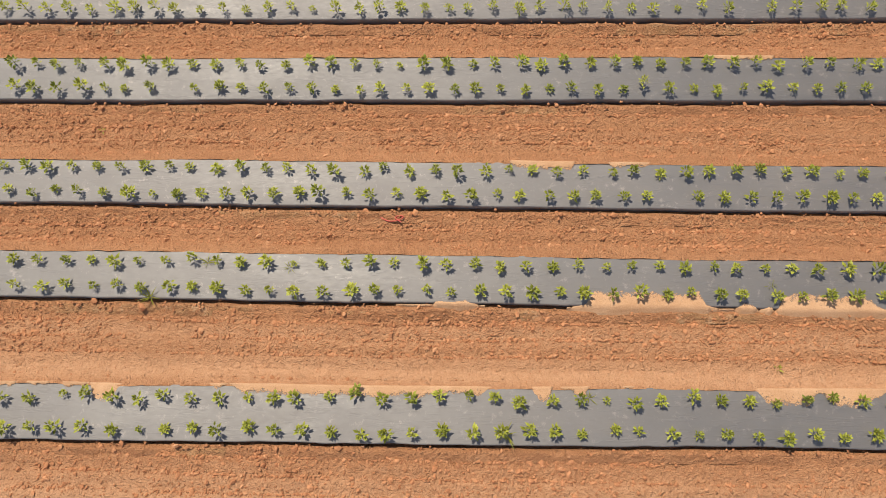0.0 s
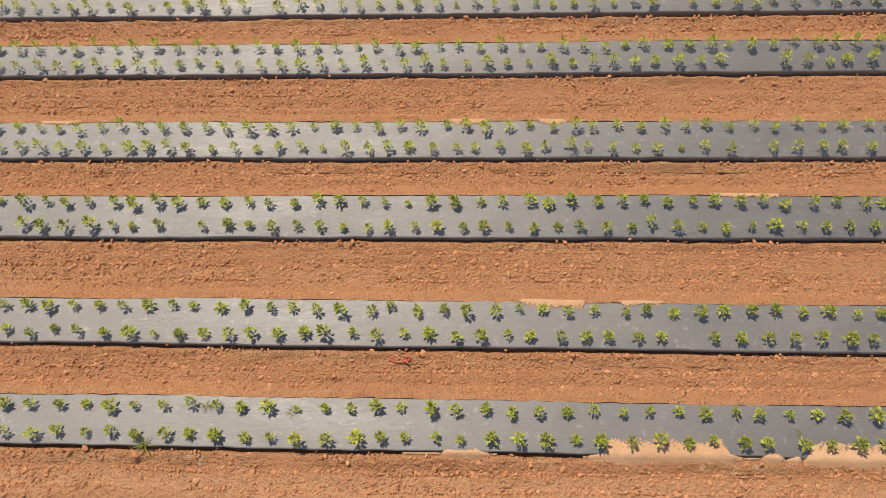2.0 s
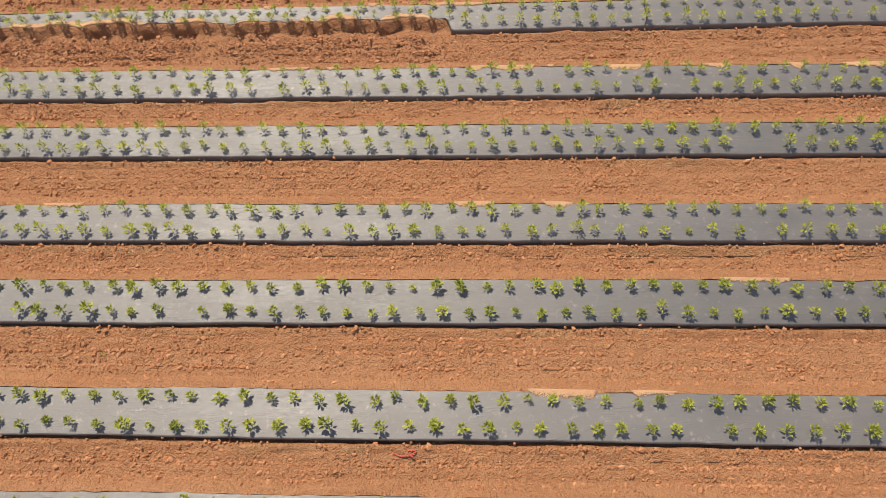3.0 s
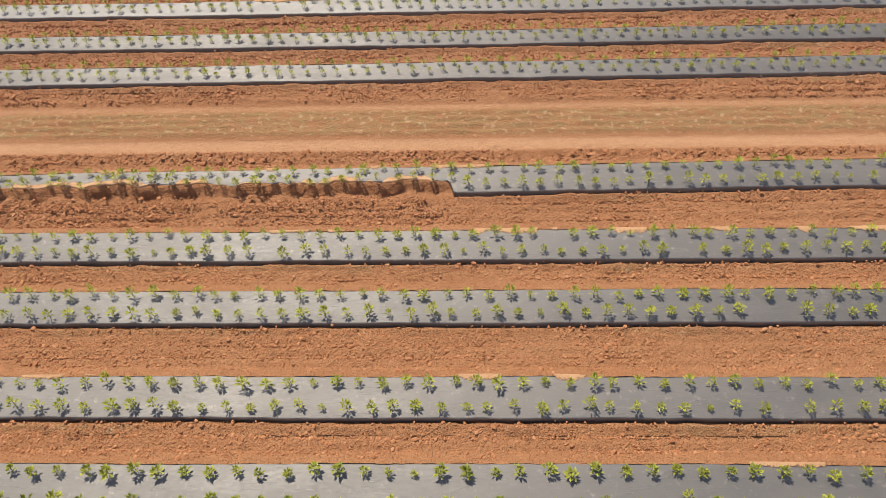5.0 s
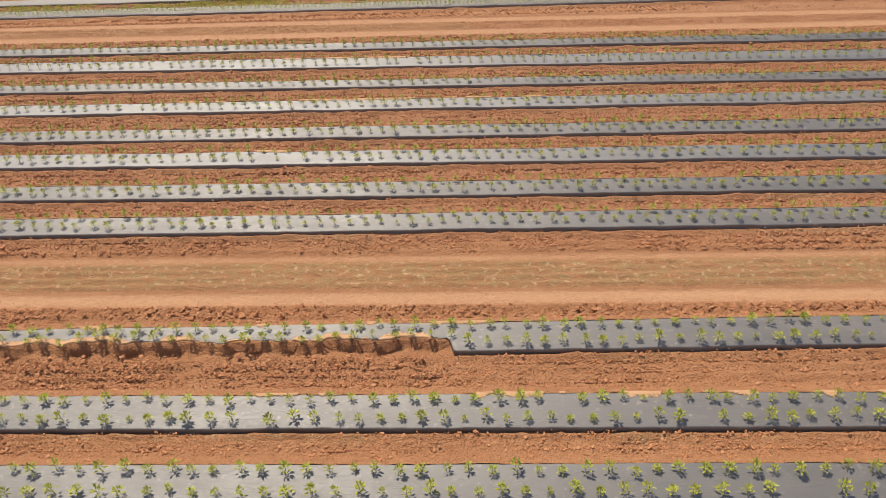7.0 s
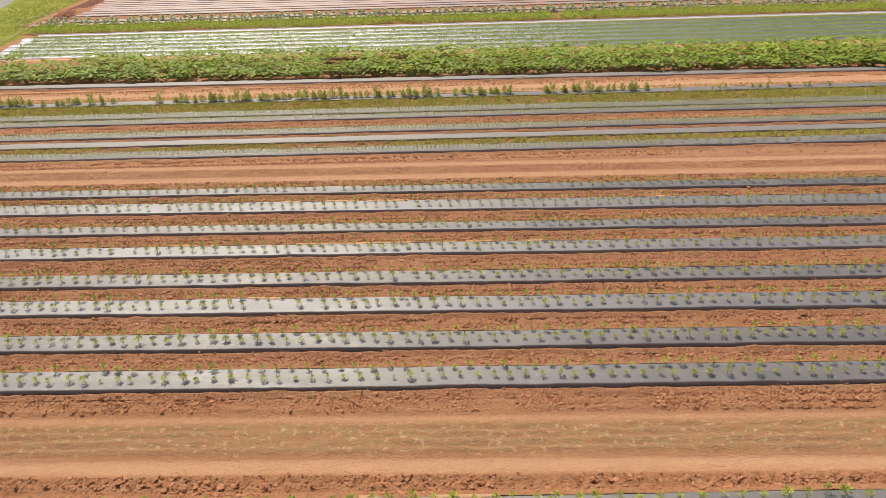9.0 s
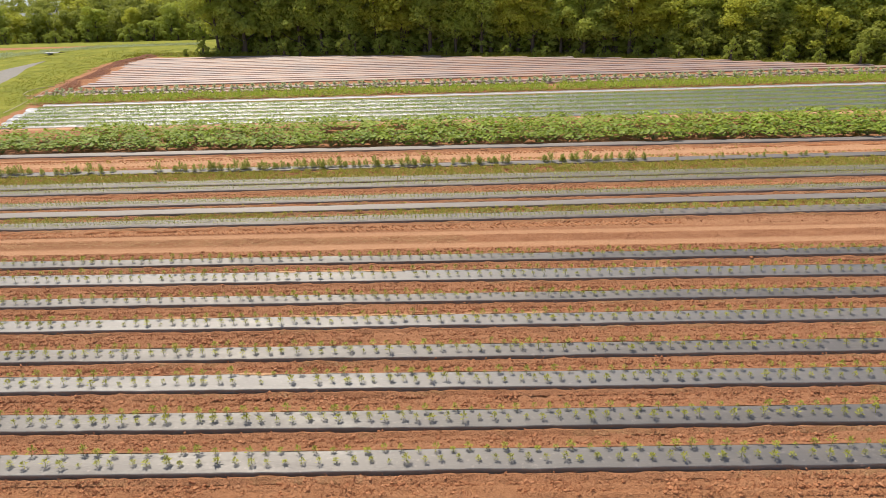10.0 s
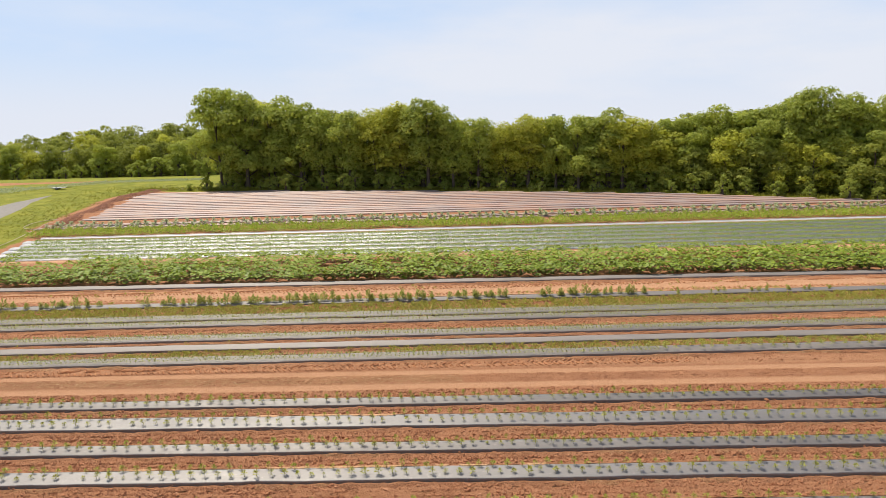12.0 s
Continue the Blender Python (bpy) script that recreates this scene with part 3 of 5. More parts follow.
def raised_bed(bed, x0, x1, seed, step=0.11, high=0.13, film=None, label="", group="plastic-covered beds", spills=(), cut=None, lips=None, soft=False):
    """A raised bed under plastic film. spills: (side, from x, to x, reach) of soil washed over an edge."""
    yn, yf, k = bed
    root = thing("planting_bed", ((x0 + x1) / 2, yn + k * (x0 + x1) / 2, 0), label=label, category="planting bed", group=group)
    xs = np.arange(x0, x1 + step, step)
    sec = bed_section(yf - yn, high, soft)
    lo, hi = bed_line(bed, xs)
    edge = 0.05 * (layered(xs, xs * 0, 2.2, seed, 3) - 0.5) + 0.02 * (smooth_noise(xs, xs * 0, 0.35, seed + 3) - 0.5)
    edge2 = 0.05 * (layered(xs, xs * 0, 2.0, seed + 7, 3) - 0.5)
    S = sec[:, 0] / (yf - yn)
    if cut is not None:
        edge = edge + cut(xs)
    Y = (lo + edge)[:, None] + (hi + edge2 - lo - edge)[:, None] * np.clip(S, 0, 1)[None] + np.where(S < 0, sec[:, 0], np.where(S > 1, sec[:, 0] - (yf - yn), 0))[None]
    Z = sec[:, 1][None] * np.ones((len(xs), 1))
    top = ease(0.02, 0.06, Z)
    X = xs[:, None] + 0 * Y
    Z = Z + top * ((layered(X, Y, 1.4, seed + 9, 2) - 0.5) * 0.03 + (layered(X, Y * 2.5, 0.35, seed + 12, 2) - 0.5) * 0.012)
    V = np.stack([X, Y, Z], -1)
    at = root.matrix_world.translation
    V = V - np.array(at)
    me = mesh_of("plastic_film", V.reshape(-1, 3), grid_faces(len(xs), len(sec)), film or FILM, True)
    me.polygons.foreach_set("use_smooth", np.tile(np.arange(len(sec) - 1) >= (1 if soft else 4), len(xs) - 1))
    piece("plastic_film", me, root, "taut black plastic film, dusty and creased")
    for n, (side, a, b, reach) in enumerate(spills):
        sx = np.arange(a, b, 0.035)
        sv = np.linspace(0, 1, 14)
        PX, PV = np.meshgrid(sx, sv, indexing="ij")
        e = np.interp(sx, xs, edge)
        e2 = np.interp(sx, xs, edge2)
        l, h = bed_line(bed, sx)
        ends = ease(a, a + 0.5, sx) * (1 - ease(b - 0.5, b, sx))
        w = reach * (0.15 + 0.85 * ease(0.36, 0.50, layered(sx, sx * 0, 0.62, seed + 60 + n, 2)) + 0.5 * (layered(sx, sx * 0, 0.2, seed + 61 + n, 2) - 0.5)) * ends
        if reach < 0.15:
            w = w * ease(0.46, 0.60, layered(sx, sx * 0 + 7, 0.9, seed + 90 + n, 2))
        w = np.where(w > 0.02, w, -0.03) * 1.25
        sign = 1 if side == "near" else -1
        base = (l + e - 0.02)[:, None] if side == "near" else (h + e2 + 0.01)[:, None]
        ragged = 1 + 0.25 * (layered(PX, PX * 0 + 3, 0.11, seed + 81, 2) - 0.5)
        PY = base + sign * np.where(PV < 0.2, (PV - 0.2) * (0.85 if side == "near" and cut is None else 0.12), (PV - 0.2) / 0.8 * w[:, None] * ragged)
        bx = np.clip((PX - xs[0]) / step, 0, len(xs) - 1.001)
        bi = bx.astype(int)
        col = 5 if side == "near" else 9
        topz = Z[bi, col] * (1 - (bx - bi)) + Z[np.minimum(bi + 1, len(xs) - 1), col] * (bx - bi)
        on = ease(0.0, 0.22, PV)
        full = ends[:, None] * ease(0.02, 0.05, w)[:, None]
        foot = 0.0 if side == "near" and cut is None else topz - 0.05
        PZ = topz * on + foot * (1 - on) - 0.08 * (1 - full) + 0.022 * on * (1 - PV ** 2) + on * (0.014 * (layered(PX, PY, 0.10, seed + 70, 2) - 0.4) + 0.006) - 0.03 * (PV > 0.96)
        F = grid_faces(len(sx), 14)
        P = np.stack([PX, PY, PZ], -1) - np.array(at)
        if side != "near":
            F = F[:, ::-1]
        me = mesh_of("soil_spill", P.reshape(-1, 3), F, SPILL, True)
        me.attributes.new("rim", "FLOAT", "POINT").data.foreach_set("value", np.asarray(PV ** 1.5, dtype=np.float32).ravel())
        piece("soil_spill", me, root, "pale sandy soil washed over the film")
    if lips:
        half, dx = lips
        for side, sec2 in (("near", np.array([(-0.26, -0.03), (-0.20, 0.35), (-0.15, 0.85), (-0.115, 1.0), (-0.08, 0.85), (-0.05, 0.3), (-0.035, -0.2)])),
                           ("far", np.array([(-0.03, 1.17), (0.02, 1.06), (0.06, 0.85), (0.11, 0.6), (0.17, 0.3), (0.24, 0.05), (0.28, -0.2)]))):
            sx = np.arange(ERODED_TO if cut is not None and side == "near" else -half, half, dx)
            l, h = bed_line(bed, sx)
            e = np.interp(sx, xs, edge - (cut(xs) if cut is not None else 0)) if side == "near" else np.interp(sx, xs, edge2)
            PX, PU = np.meshgrid(sx, sec2[:, 0], indexing="ij")
            PY = (l if side == "near" else h)[:, None] + e[:, None] + PU + 0.03 * (layered(PX, PU, 0.2, seed + 33, 2) - 0.5)
            rough = layered(PX, PU * 3, 0.17, seed + 35, 3)
            tall = (0.035 + 0.10 * np.maximum(0, layered(PX, PX * 0, 0.8, seed + 36, 3) - 0.2)) if side == "near" else 0.115 + 0 * PX
            if cut is not None and side == "near":
                tall = tall * ease(ERODED_TO - 0.1, ERODED_TO + 0.1, PX)
            PZ = sec2[None, :, 1] * tall * ((0.55 + 0.9 * rough) if side == "near" else (0.86 + 0.3 * rough)) + (0.03 * (rough - 0.5) if side == "near" else 0.03 * (rough - 0.5) * (PU > 0.03))
            me = mesh_of("soil_edge", (np.stack([PX, PY, PZ], -1) - np.array(at)).reshape(-1, 3), grid_faces(len(sx), 7), GROUND, True)
            green = 0.4 * (layered(PX, PX * 0, 2.2, seed + 38, 2) > 0.56) * (side == "near") * (PU < -0.08)
            me.attributes.new("moss", "FLOAT", "POINT").data.foreach_set("value", np.asarray(green, dtype=np.float32).ravel())
            zones = ground_zones(PX, PY)
            for name, values in (("sand", zones[0]), ("clod_shade", zones[3])):
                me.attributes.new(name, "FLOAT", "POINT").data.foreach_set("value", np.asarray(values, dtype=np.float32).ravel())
            piece("soil_edge", me, root, "cloddy soil banked against the film")
    return root


SPILLS = {0: [("far", -9, -5.3, 0.30), ("far", -4.4, 0.6, 0.16), ("far", 0.7, 3.0, 0.20), ("far", 4.2, 9, 0.26)],
          1: [("near", -1.2, 0.3, 0.12), ("near", 1.6, 9, 0.27)],
          2: [("far", -0.2, 3.4, 0.14)],
          3: [("far", -3, -2, 0.06), ("far", 3, 6, 0.08)],
          4: [("far", -9, -7, 0.09), ("far", -2, 2, 0.12)],
          6: [("far", -6, -2, 0.08), ("far", -1.0, 2.0, 0.14), ("far", 2.2, 10, 0.16)],
          7: [("far", -14, -1.2, 0.11), ("far", -1.6, 1.6, 0.10), ("near", -14, -0.9, 0.16)],
          14: [("far", -8, -2, 0.14), ("far", 2, 8, 0.12)], 12: [("far", -12, 4, 0.1)], 10: [("far", -8, -3, 0.12)]}


def build_beds():
    for n, bed in enumerate(NEAR_BEDS):
        cut = (lambda xs: (crest_offset(xs) + 0.05) * (1 - ease(ERODED_TO - 0.12, ERODED_TO + 0.02, xs))) if n == 7 else None
        label = "raised bed under black plastic film, its near edge washed out" if n == 7 else "long raised bed under dusty black plastic film"
        raised_bed(bed, -34, 42, 100 + 13 * n, 0.075 if n == 7 else 0.15 if n < 8 else 0.22, film=FILM_CLEAN if n in (10, 12, 14) else FILM, label=label, spills=SPILLS.get(n, ()), cut=cut, lips=(10 + 0.45 * max(bed[0], 0), 0.06 if n < 7 else 0.14))
    for key, bed in FAR_BEDS.items():
        raised_bed(bed, -36, 46, 400 + ord(key), 0.3, film=FILM_PALE, label="bare raised bed under clean black plastic" if key == "R" else "raised bed under black plastic with small crops", lips=(35, 0.25))


build_beds()

# ---------------------------------------------------------------- clods on the soil


def clod_template(rng):
    """A lumpy clod, open below."""
    a = np.arange(5) * 2 * np.pi / 5
    low = np.stack([np.cos(a) * 0.62, np.sin(a) * 0.62, 0 * a - 0.45], 1)
    mid = np.stack([np.cos(a + 0.6) * 0.66, np.sin(a + 0.6) * 0.66, 0 * a + 0.12], 1)
    v = np.concatenate([low, mid, [(0, 0, 0.55)]])
    v = v * rng.uniform(0.7, 1.3, v.shape) + rng.uniform(-0.12, 0.12, v.shape)
    f = [(k, (k + 1) % 5, 5 + k) for k in range(5)] + [((k + 1) % 5, 5 + (k + 1) % 5, 5 + k) for k in range(5)] + [(5 + k, 5 + (k + 1) % 5, 10) for k in range(5)]
    return v, np.array(f)


CRUMB_FACES = np.array([(0, 1, 4), (1, 2, 4), (2, 3, 4), (3, 0, 4)])


def crumb_template(rng):
    """A small angular lump, open below."""
    v = np.array([(-0.6, -0.5, -0.4), (0.6, -0.55, -0.4), (0.55, 0.6, -0.4), (-0.55, 0.55, -0.4), (0.0, 0.0, 0.75)])
    v = v + rng.uniform(-0.2, 0.2, v.shape)
    return v, CRUMB_FACES


def scatter_clods():
    rng = np.random.default_rng(5)
    pos = []

    def fill(count, x0, x1, y0, y1, size, spread=0.5, drift=0.0, most=3.2):
        x, y = rng.uniform(x0, x1, count), rng.uniform(y0, y1, count)
        y = np.clip(y + 0.045 * np.sin((y + 0.10 * (layered(x, y * 0, 1.6, 8, 2) - 0.5)) * 2 * np.pi / 0.27), y0, y1)      # they gather along the furrows
        keep = layered(x, y * 2.0, 1.1, 17, 2) + rng.normal(0, 0.15, count) > 0.36
        s = size * np.exp(rng.normal(0, spread, count))
        pos.append(np.stack([x, y + drift * x, np.minimum(s, size * most), 0 * s], 1)[keep])

    edges = [(-3.2, -0.05, 0.0)] + [(a[1] + 0.06, b[0] - 0.10, (a[2] + b[2]) / 2) for a, b in zip(NEAR_BEDS, NEAR_BEDS[1:])]
    for a, b, k in edges:
        half = 8.6 + 0.42 * max(a, 0)
        area = (b - a) * 2 * half
        near = b < 15
        fill(int((500 if near else 320) * area), -half, half, a, b, 0.0185 if near else 0.026, 0.45, k)
        fill(int((17 if near else 4) * area), -half, half, a, b, 0.024 if near else 0.036, 0.42, k, 2.4)
    for n, (yn, yf, k) in enumerate(NEAR_BEDS):           # rows of larger clods along the near edges
        half = 8.6 + 0.42 * yn
        m = int(2 * half * (46 if yn < 16 else 16))
        x = rng.uniform(-half, half, m)
        keep = layered(x, x * 0, 1.2, 200 + n, 2) + rng.normal(0, 0.12, m) > 0.38
        x = x[keep]
        y = yn + k * x - 0.105 + rng.normal(0, 0.035, len(x))
        s = 0.019 * np.exp(rng.normal(0, 0.45, len(x)))
        on = rng.uniform(0.02, 0.085, len(x)) * (1 if n != 7 else (x > ERODED_TO))
        pos.append(np.stack([x, y, s, on], 1))
    fill(1500, -15, ERODED_TO, 12.4, 13.4, 0.021, 0.6)
    fill(9000, -21, 20, 31.2, 32.0, 0.026)
    fill(7500, -22, 20, 32.85, 33.6, 0.018, most=1.7)
    fill(2200, -23, 21, 34.3, 35.25, 0.024, drift=0.012)
    fill(1500, -26, 24, 38.0, 38.6, 0.028, drift=0.018)
    fill(2200, -28, 26, 39.8, 41.0, 0.028, drift=0.018)
    fill(1200, -30, 28, 46.1, 49.0, 0.024)
    fill(1500, -30, 28, 44.4, 45.0, 0.03, drift=0.018)
    p = np.concatenate(pos)
    lane = ((p[:, 1] > 14.95) & (p[:, 1] < 16.95)) | ((p[:, 1] > 1.1) & (p[:, 1] < 1.45))
    p = p[~lane | ((rng.random(len(p)) < 0.10) & (p[:, 2] < 0.018))]
    n = len(p)
    z = ground_at(p[:, 0], p[:, 1])
    a, b = rng.uniform(0, 2 * np.pi, n), rng.uniform(-0.4, 0.4, n)
    ahead = np.stack([np.cos(a) * np.cos(b), np.sin(a) * np.cos(b), np.sin(b)], 1)
    size = p[:, 2:3] * rng.uniform(0.75, 1.35, (n, 3)) * np.array([1, 1.15, 0.85])
    mats = frames_of(np.stack([p[:, 0], p[:, 1], np.maximum(z, p[:, 3]) + p[:, 2] * 0.25], 1), ahead, np.array([0, 0, 1.0]), size)
    kinds = rng.integers(0, 6, n)
    large = p[:, 2] > np.where(p[:, 1] < 15, 0.024, 0.045)
    shapes = [many(*clod_template(rng), mats[large & (kinds == k)]) for k in range(6)] + [many(*crumb_template(rng), mats[~large & (kinds == k)]) for k in range(6)]
    V, F = joined(shapes)
    me = mesh_of("soil_clods", V, F, CLOD, False)
    me.attributes.new("clod_shade", "FLOAT", "POINT").data.foreach_set("value", np.asarray(ground_zones(V[:, 0], V[:, 1])[3], dtype=np.float32))
    tagged(new("soil_clods", me), "loose reddish-brown clods scattered over tilled soil", "soil clods", kind="stuff")


scatter_clods()

# ---------------------------------------------------------------- pepper plants


def tube(points, radii, sides=5):
    """A tapered tube along points."""
    pts = np.asarray(points, dtype=float)
    V = []
    for i, p in enumerate(pts):
        d = pts[min(i + 1, len(pts) - 1)] - pts[max(i - 1, 0)]
        d /= np.linalg.norm(d) + 1e-9
        s = np.cross(d, (0.31, 0.9, 0.2))
        s /= np.linalg.norm(s) + 1e-9
        u = np.cross(s, d)
        ang = np.arange(sides) * 2 * np.pi / sides
        V.append(p + radii[i] * (np.cos(ang)[:, None] * s + np.sin(ang)[:, None] * u))
    F = []
    for i in range(len(pts) - 1):
        for j in range(sides):
            k = (j + 1) % sides
            a, b, c, d = i * sides + j, i * sides + k, (i + 1) * sides + k, (i + 1) * sides + j
            F += [(a, b, c), (a, c, d)]
    return np.concatenate(V), np.array(F)


def rosette(rng, count, high, length, template=LEAF, faces=LEAF_FACES, low=0.35, lift=(0.15, 1.1), width=1.0, spread=0.02):
    """Leaves set round an upright stem, as arrays."""
    n = np.arange(count)
    turn = n * 2.4 + rng.uniform(-0.5, 0.5, count) + rng.uniform(0, 6)
    t = low + (1 - low) * (n / max(count - 1, 1))
    up = lift[0] + (lift[1] - lift[0]) * t + rng.uniform(-0.25, 0.25, count)
    ahead = np.stack([np.cos(turn) * np.cos(up), np.sin(turn) * np.cos(up), np.sin(up)], 1)
    pos = np.stack([np.cos(turn) * spread * (1.3 - t), np.sin(turn) * spread * (1.3 - t), t * high], 1)
    size = length * rng.uniform(0.7, 1.2, count) * (1.15 - 0.45 * t)
    return many(template, faces, frames_of(pos, ahead, np.tile((0.0, 0.0, 1.0), (count, 1)) + rng.normal(0, 0.2, (count, 3)), size[:, None] * np.array([width, 1, 1])))


def pepper_arrays(seed, leaf=LEAF, faces=LEAF_FACES):
    rng = np.random.default_rng(seed)
    high = rng.uniform(0.16, 0.225)
    leaves = [rosette(rng, int(rng.integers(16, 22)), high, 0.095, leaf, faces, low=0.38, lift=(-0.2, 1.05), spread=0.045, width=0.95)]
    stems = [tube([(0, 0, -0.03), (0.006, 0.002, high * 0.5), (0, 0, high)], [0.006, 0.005, 0.003])]
    for k in range(int(rng.integers(1, 4))):           # side shoots
        v, f = rosette(rng, 6, high * 0.4, 0.078, leaf, faces, low=0.3, lift=(-0.2, 1.0), spread=0.025, width=1.0)
        a = rng.uniform(0, 6.28)
        at = np.array([math.cos(a) * 0.048, math.sin(a) * 0.048, high * 0.52])
        leaves.append((v + at, f))
        stems.append(tube([(0, 0, high * 0.3), tuple(at), tuple(at + np.array([0, 0, high * 0.3]))], [0.004, 0.003, 0.002], 4))
    return joined(leaves), joined(stems)


PEPPERS = [pepper_arrays(50 + k) for k in range(8)]
PEPPERS_FAR = [pepper_arrays(50 + k, SIMPLE_LEAF, SIMPLE_FACES) for k in range(8)]


def plant_rows(n):
    """Where the two staggered rows of a near bed stand: first x, spacing, distance from the near edge."""
    starts = {0: ((-7.39, 0.4338), (-7.34, 0.4348)), 1: ((-7.69, 0.4311), (-7.57, 0.4298)), 2: ((-8.26, 0.4246), (-8.04, 0.4239)), 3: ((-8.48, 0.4232), (-8.39, 0.4246)),
              4: ((-8.652, 0.4183), (-8.491, 0.4230)), 5: ((-0.412, 0.4202), (-0.254, 0.4213)), 6: ((-0.656, 0.4156), (-0.482, 0.4145)),
              8: ((-5.30, 0.4149), (-5.136, 0.4149)), 9: ((-5.52, 0.4083), (-5.340, 0.4083)), 10: ((-5.98, 0.41), (-5.806, 0.41)), 11: ((-6.12, 0.4115), (-5.981, 0.4115))}
    far, near = starts.get(n, ((-8.3 + 0.13 * (n % 3), 0.412), (-8.12 + 0.11 * (n % 4), 0.412)))
    yn, yf, k = NEAR_BEDS[n]
    return ((far, yf - yn - 0.20), (near, 0.18)) if n < 8 else ((far, yf - yn - 0.11), (near, 0.27))


def build_peppers():
    rng = np.random.default_rng(8)
    masters = []
    for (leaves, stem) in PEPPERS:
        root = thing("pepper_plant", (0, 0, -3), label="young bright green pepper plant set through black plastic film", category="pepper plant", group="pepper plants in rows")
        piece("stem", mesh_of("stem", *stem, STEM, True), root)
        piece("foliage", mesh_of("foliage", *leaves, PEPPER_LEAF), root)
        masters.append(root)
    used = [False] * len(masters)
    rest = []
    for n, bed in enumerate(NEAR_BEDS):
        yn, yf, k = bed
        for (start, step), off in plant_rows(n):
            half = 9.5 + 0.46 * max(yn, 0)
            first = start - math.floor((start + half) / step) * step
            for i in range(int(2 * half / step)):
                x = first + i * step + rng.normal(0, 0.022)
                y = yn + k * x + off + rng.normal(0, 0.02)
                z = 0.125
                if n == 7 and x < ERODED_TO:
                    y = yn + k * x + (float(crest_offset(np.array([x]))[0]) + 0.05 if off < 0.3 else 0.74) + rng.normal(0, 0.02)
                    z = 0.12
                if rng.random() < 0.015:
                    continue
                s = rng.uniform(0.78, 1.2) * (0.75 if rng.random() < 0.08 else 1) * (1.0 if n < 4 else 1.05 if n < 8 else 0.98)
                kind = int(rng.integers(0, len(PEPPERS)))
                m = Matrix.LocRotScale((x, y, z), Euler((rng.normal(0, 0.12), rng.normal(0, 0.12), rng.uniform(0, 6.28))), (s, s, s * rng.uniform(0.85, 1.2)))
                if n < 4 and -8.6 < x < 7.6:
                    if used[kind]:
                        copy_thing(masters[kind], m)
                    else:
                        masters[kind].matrix_world = m
                        used[kind] = True
                        masters[kind].scale = (1, 1, 1)
                else:
                    rest.append((kind + 8 * (n > 3), np.array(m)[:3]))
    pieces = []
    for kind, (leaves, stem) in enumerate(PEPPERS + PEPPERS_FAR):
        ms = np.array([m for k, m in rest if k == kind])
        for v, f in (leaves, stem):
            pieces.append(many(v, f, ms))
    V, F = joined(pieces)
    tagged(new("pepper_plants", mesh_of("pepper_plants", V, F, PEPPER_LEAF)), "rows of young green pepper plants on plastic-covered beds", "pepper plants", kind="stuff")


build_peppers()

# ---------------------------------------------------------------- crops farther up the field


def scatter(rng, templates, where, sizes, tilt=0.15):
    """Joined copies of random templates at the places given (n, 3)."""
    n = len(where)
    a = rng.uniform(0, 2 * np.pi, n)
    ahead = np.stack([np.cos(a), np.sin(a), rng.normal(0, tilt, n)], 1)
    up = np.stack([rng.normal(0, tilt, n), rng.normal(0, tilt, n), np.ones(n)], 1)
    mats = frames_of(where, ahead, up, sizes)
    kinds = rng.integers(0, len(templates), n)
    return joined([many(*t, mats[kinds == k]) for k, t in enumerate(templates) if (kinds == k).any()])


def row_places(bed, offset, x0, x1, step, rng, z=0.12, jitter=0.03):
    x = np.arange(x0, x1, step) + rng.normal(0, jitter, len(np.arange(x0, x1, step)))
    return np.stack([x, bed[0] + bed[2] * x + offset + rng.normal(0, jitter, len(x)), np.full(len(x), z)], 1)


def build_seedlings():
    rng = np.random.default_rng(21)
    small = [rosette(rng, 7, 0.09, 0.125, SIMPLE_LEAF, SIMPLE_FACES, spread=0.03, lift=(0.1, 1.1), width=1.2) for _ in range(5)]
    places = []
    for key, step in (("Q", 0.21), ("S", 0.19), ("T", 0.20), ("U", 0.19)):
        for off in (0.16, 0.44, 0.70):
            a = 9.0 if key == "Q" else 38.0
            places.append(row_places(FAR_BEDS[key], off, -35, a, step, rng, 0.135, 0.018))
    where = np.concatenate(places)
    V, F = scatter(rng, small, where, rng.uniform(0.75, 1.2, len(where)))
    tagged(new("seedlings", mesh_of("seedlings", V, F, SEEDLING_LEAF)), "dense rows of small pale green seedlings on plastic beds", "seedlings", kind="stuff")
    # larger young plants on one stretch
    where = np.concatenate([row_places(FAR_BEDS["Q"], off, 9.0 + off * 0.5, 34, 0.55, rng) for off in (0.25, 0.68)])
    V, F = scatter(rng, [p[0] for p in PEPPERS_FAR], where, rng.uniform(1.0, 1.5, len(where)))
    tagged(new("young_crop_plants", mesh_of("young_crop_plants", V, F, TALL_LEAF)), "staggered leafy young plants on black plastic", "crop plants", kind="stuff")


def weed_tufts(rng, count):
    out = []
    for _ in range(count):
        out.append(rosette(rng, 7, 0.12, 0.21, SIMPLE_LEAF, SIMPLE_FACES, spread=0.07, lift=(0.3, 1.1), width=0.9))
    return out


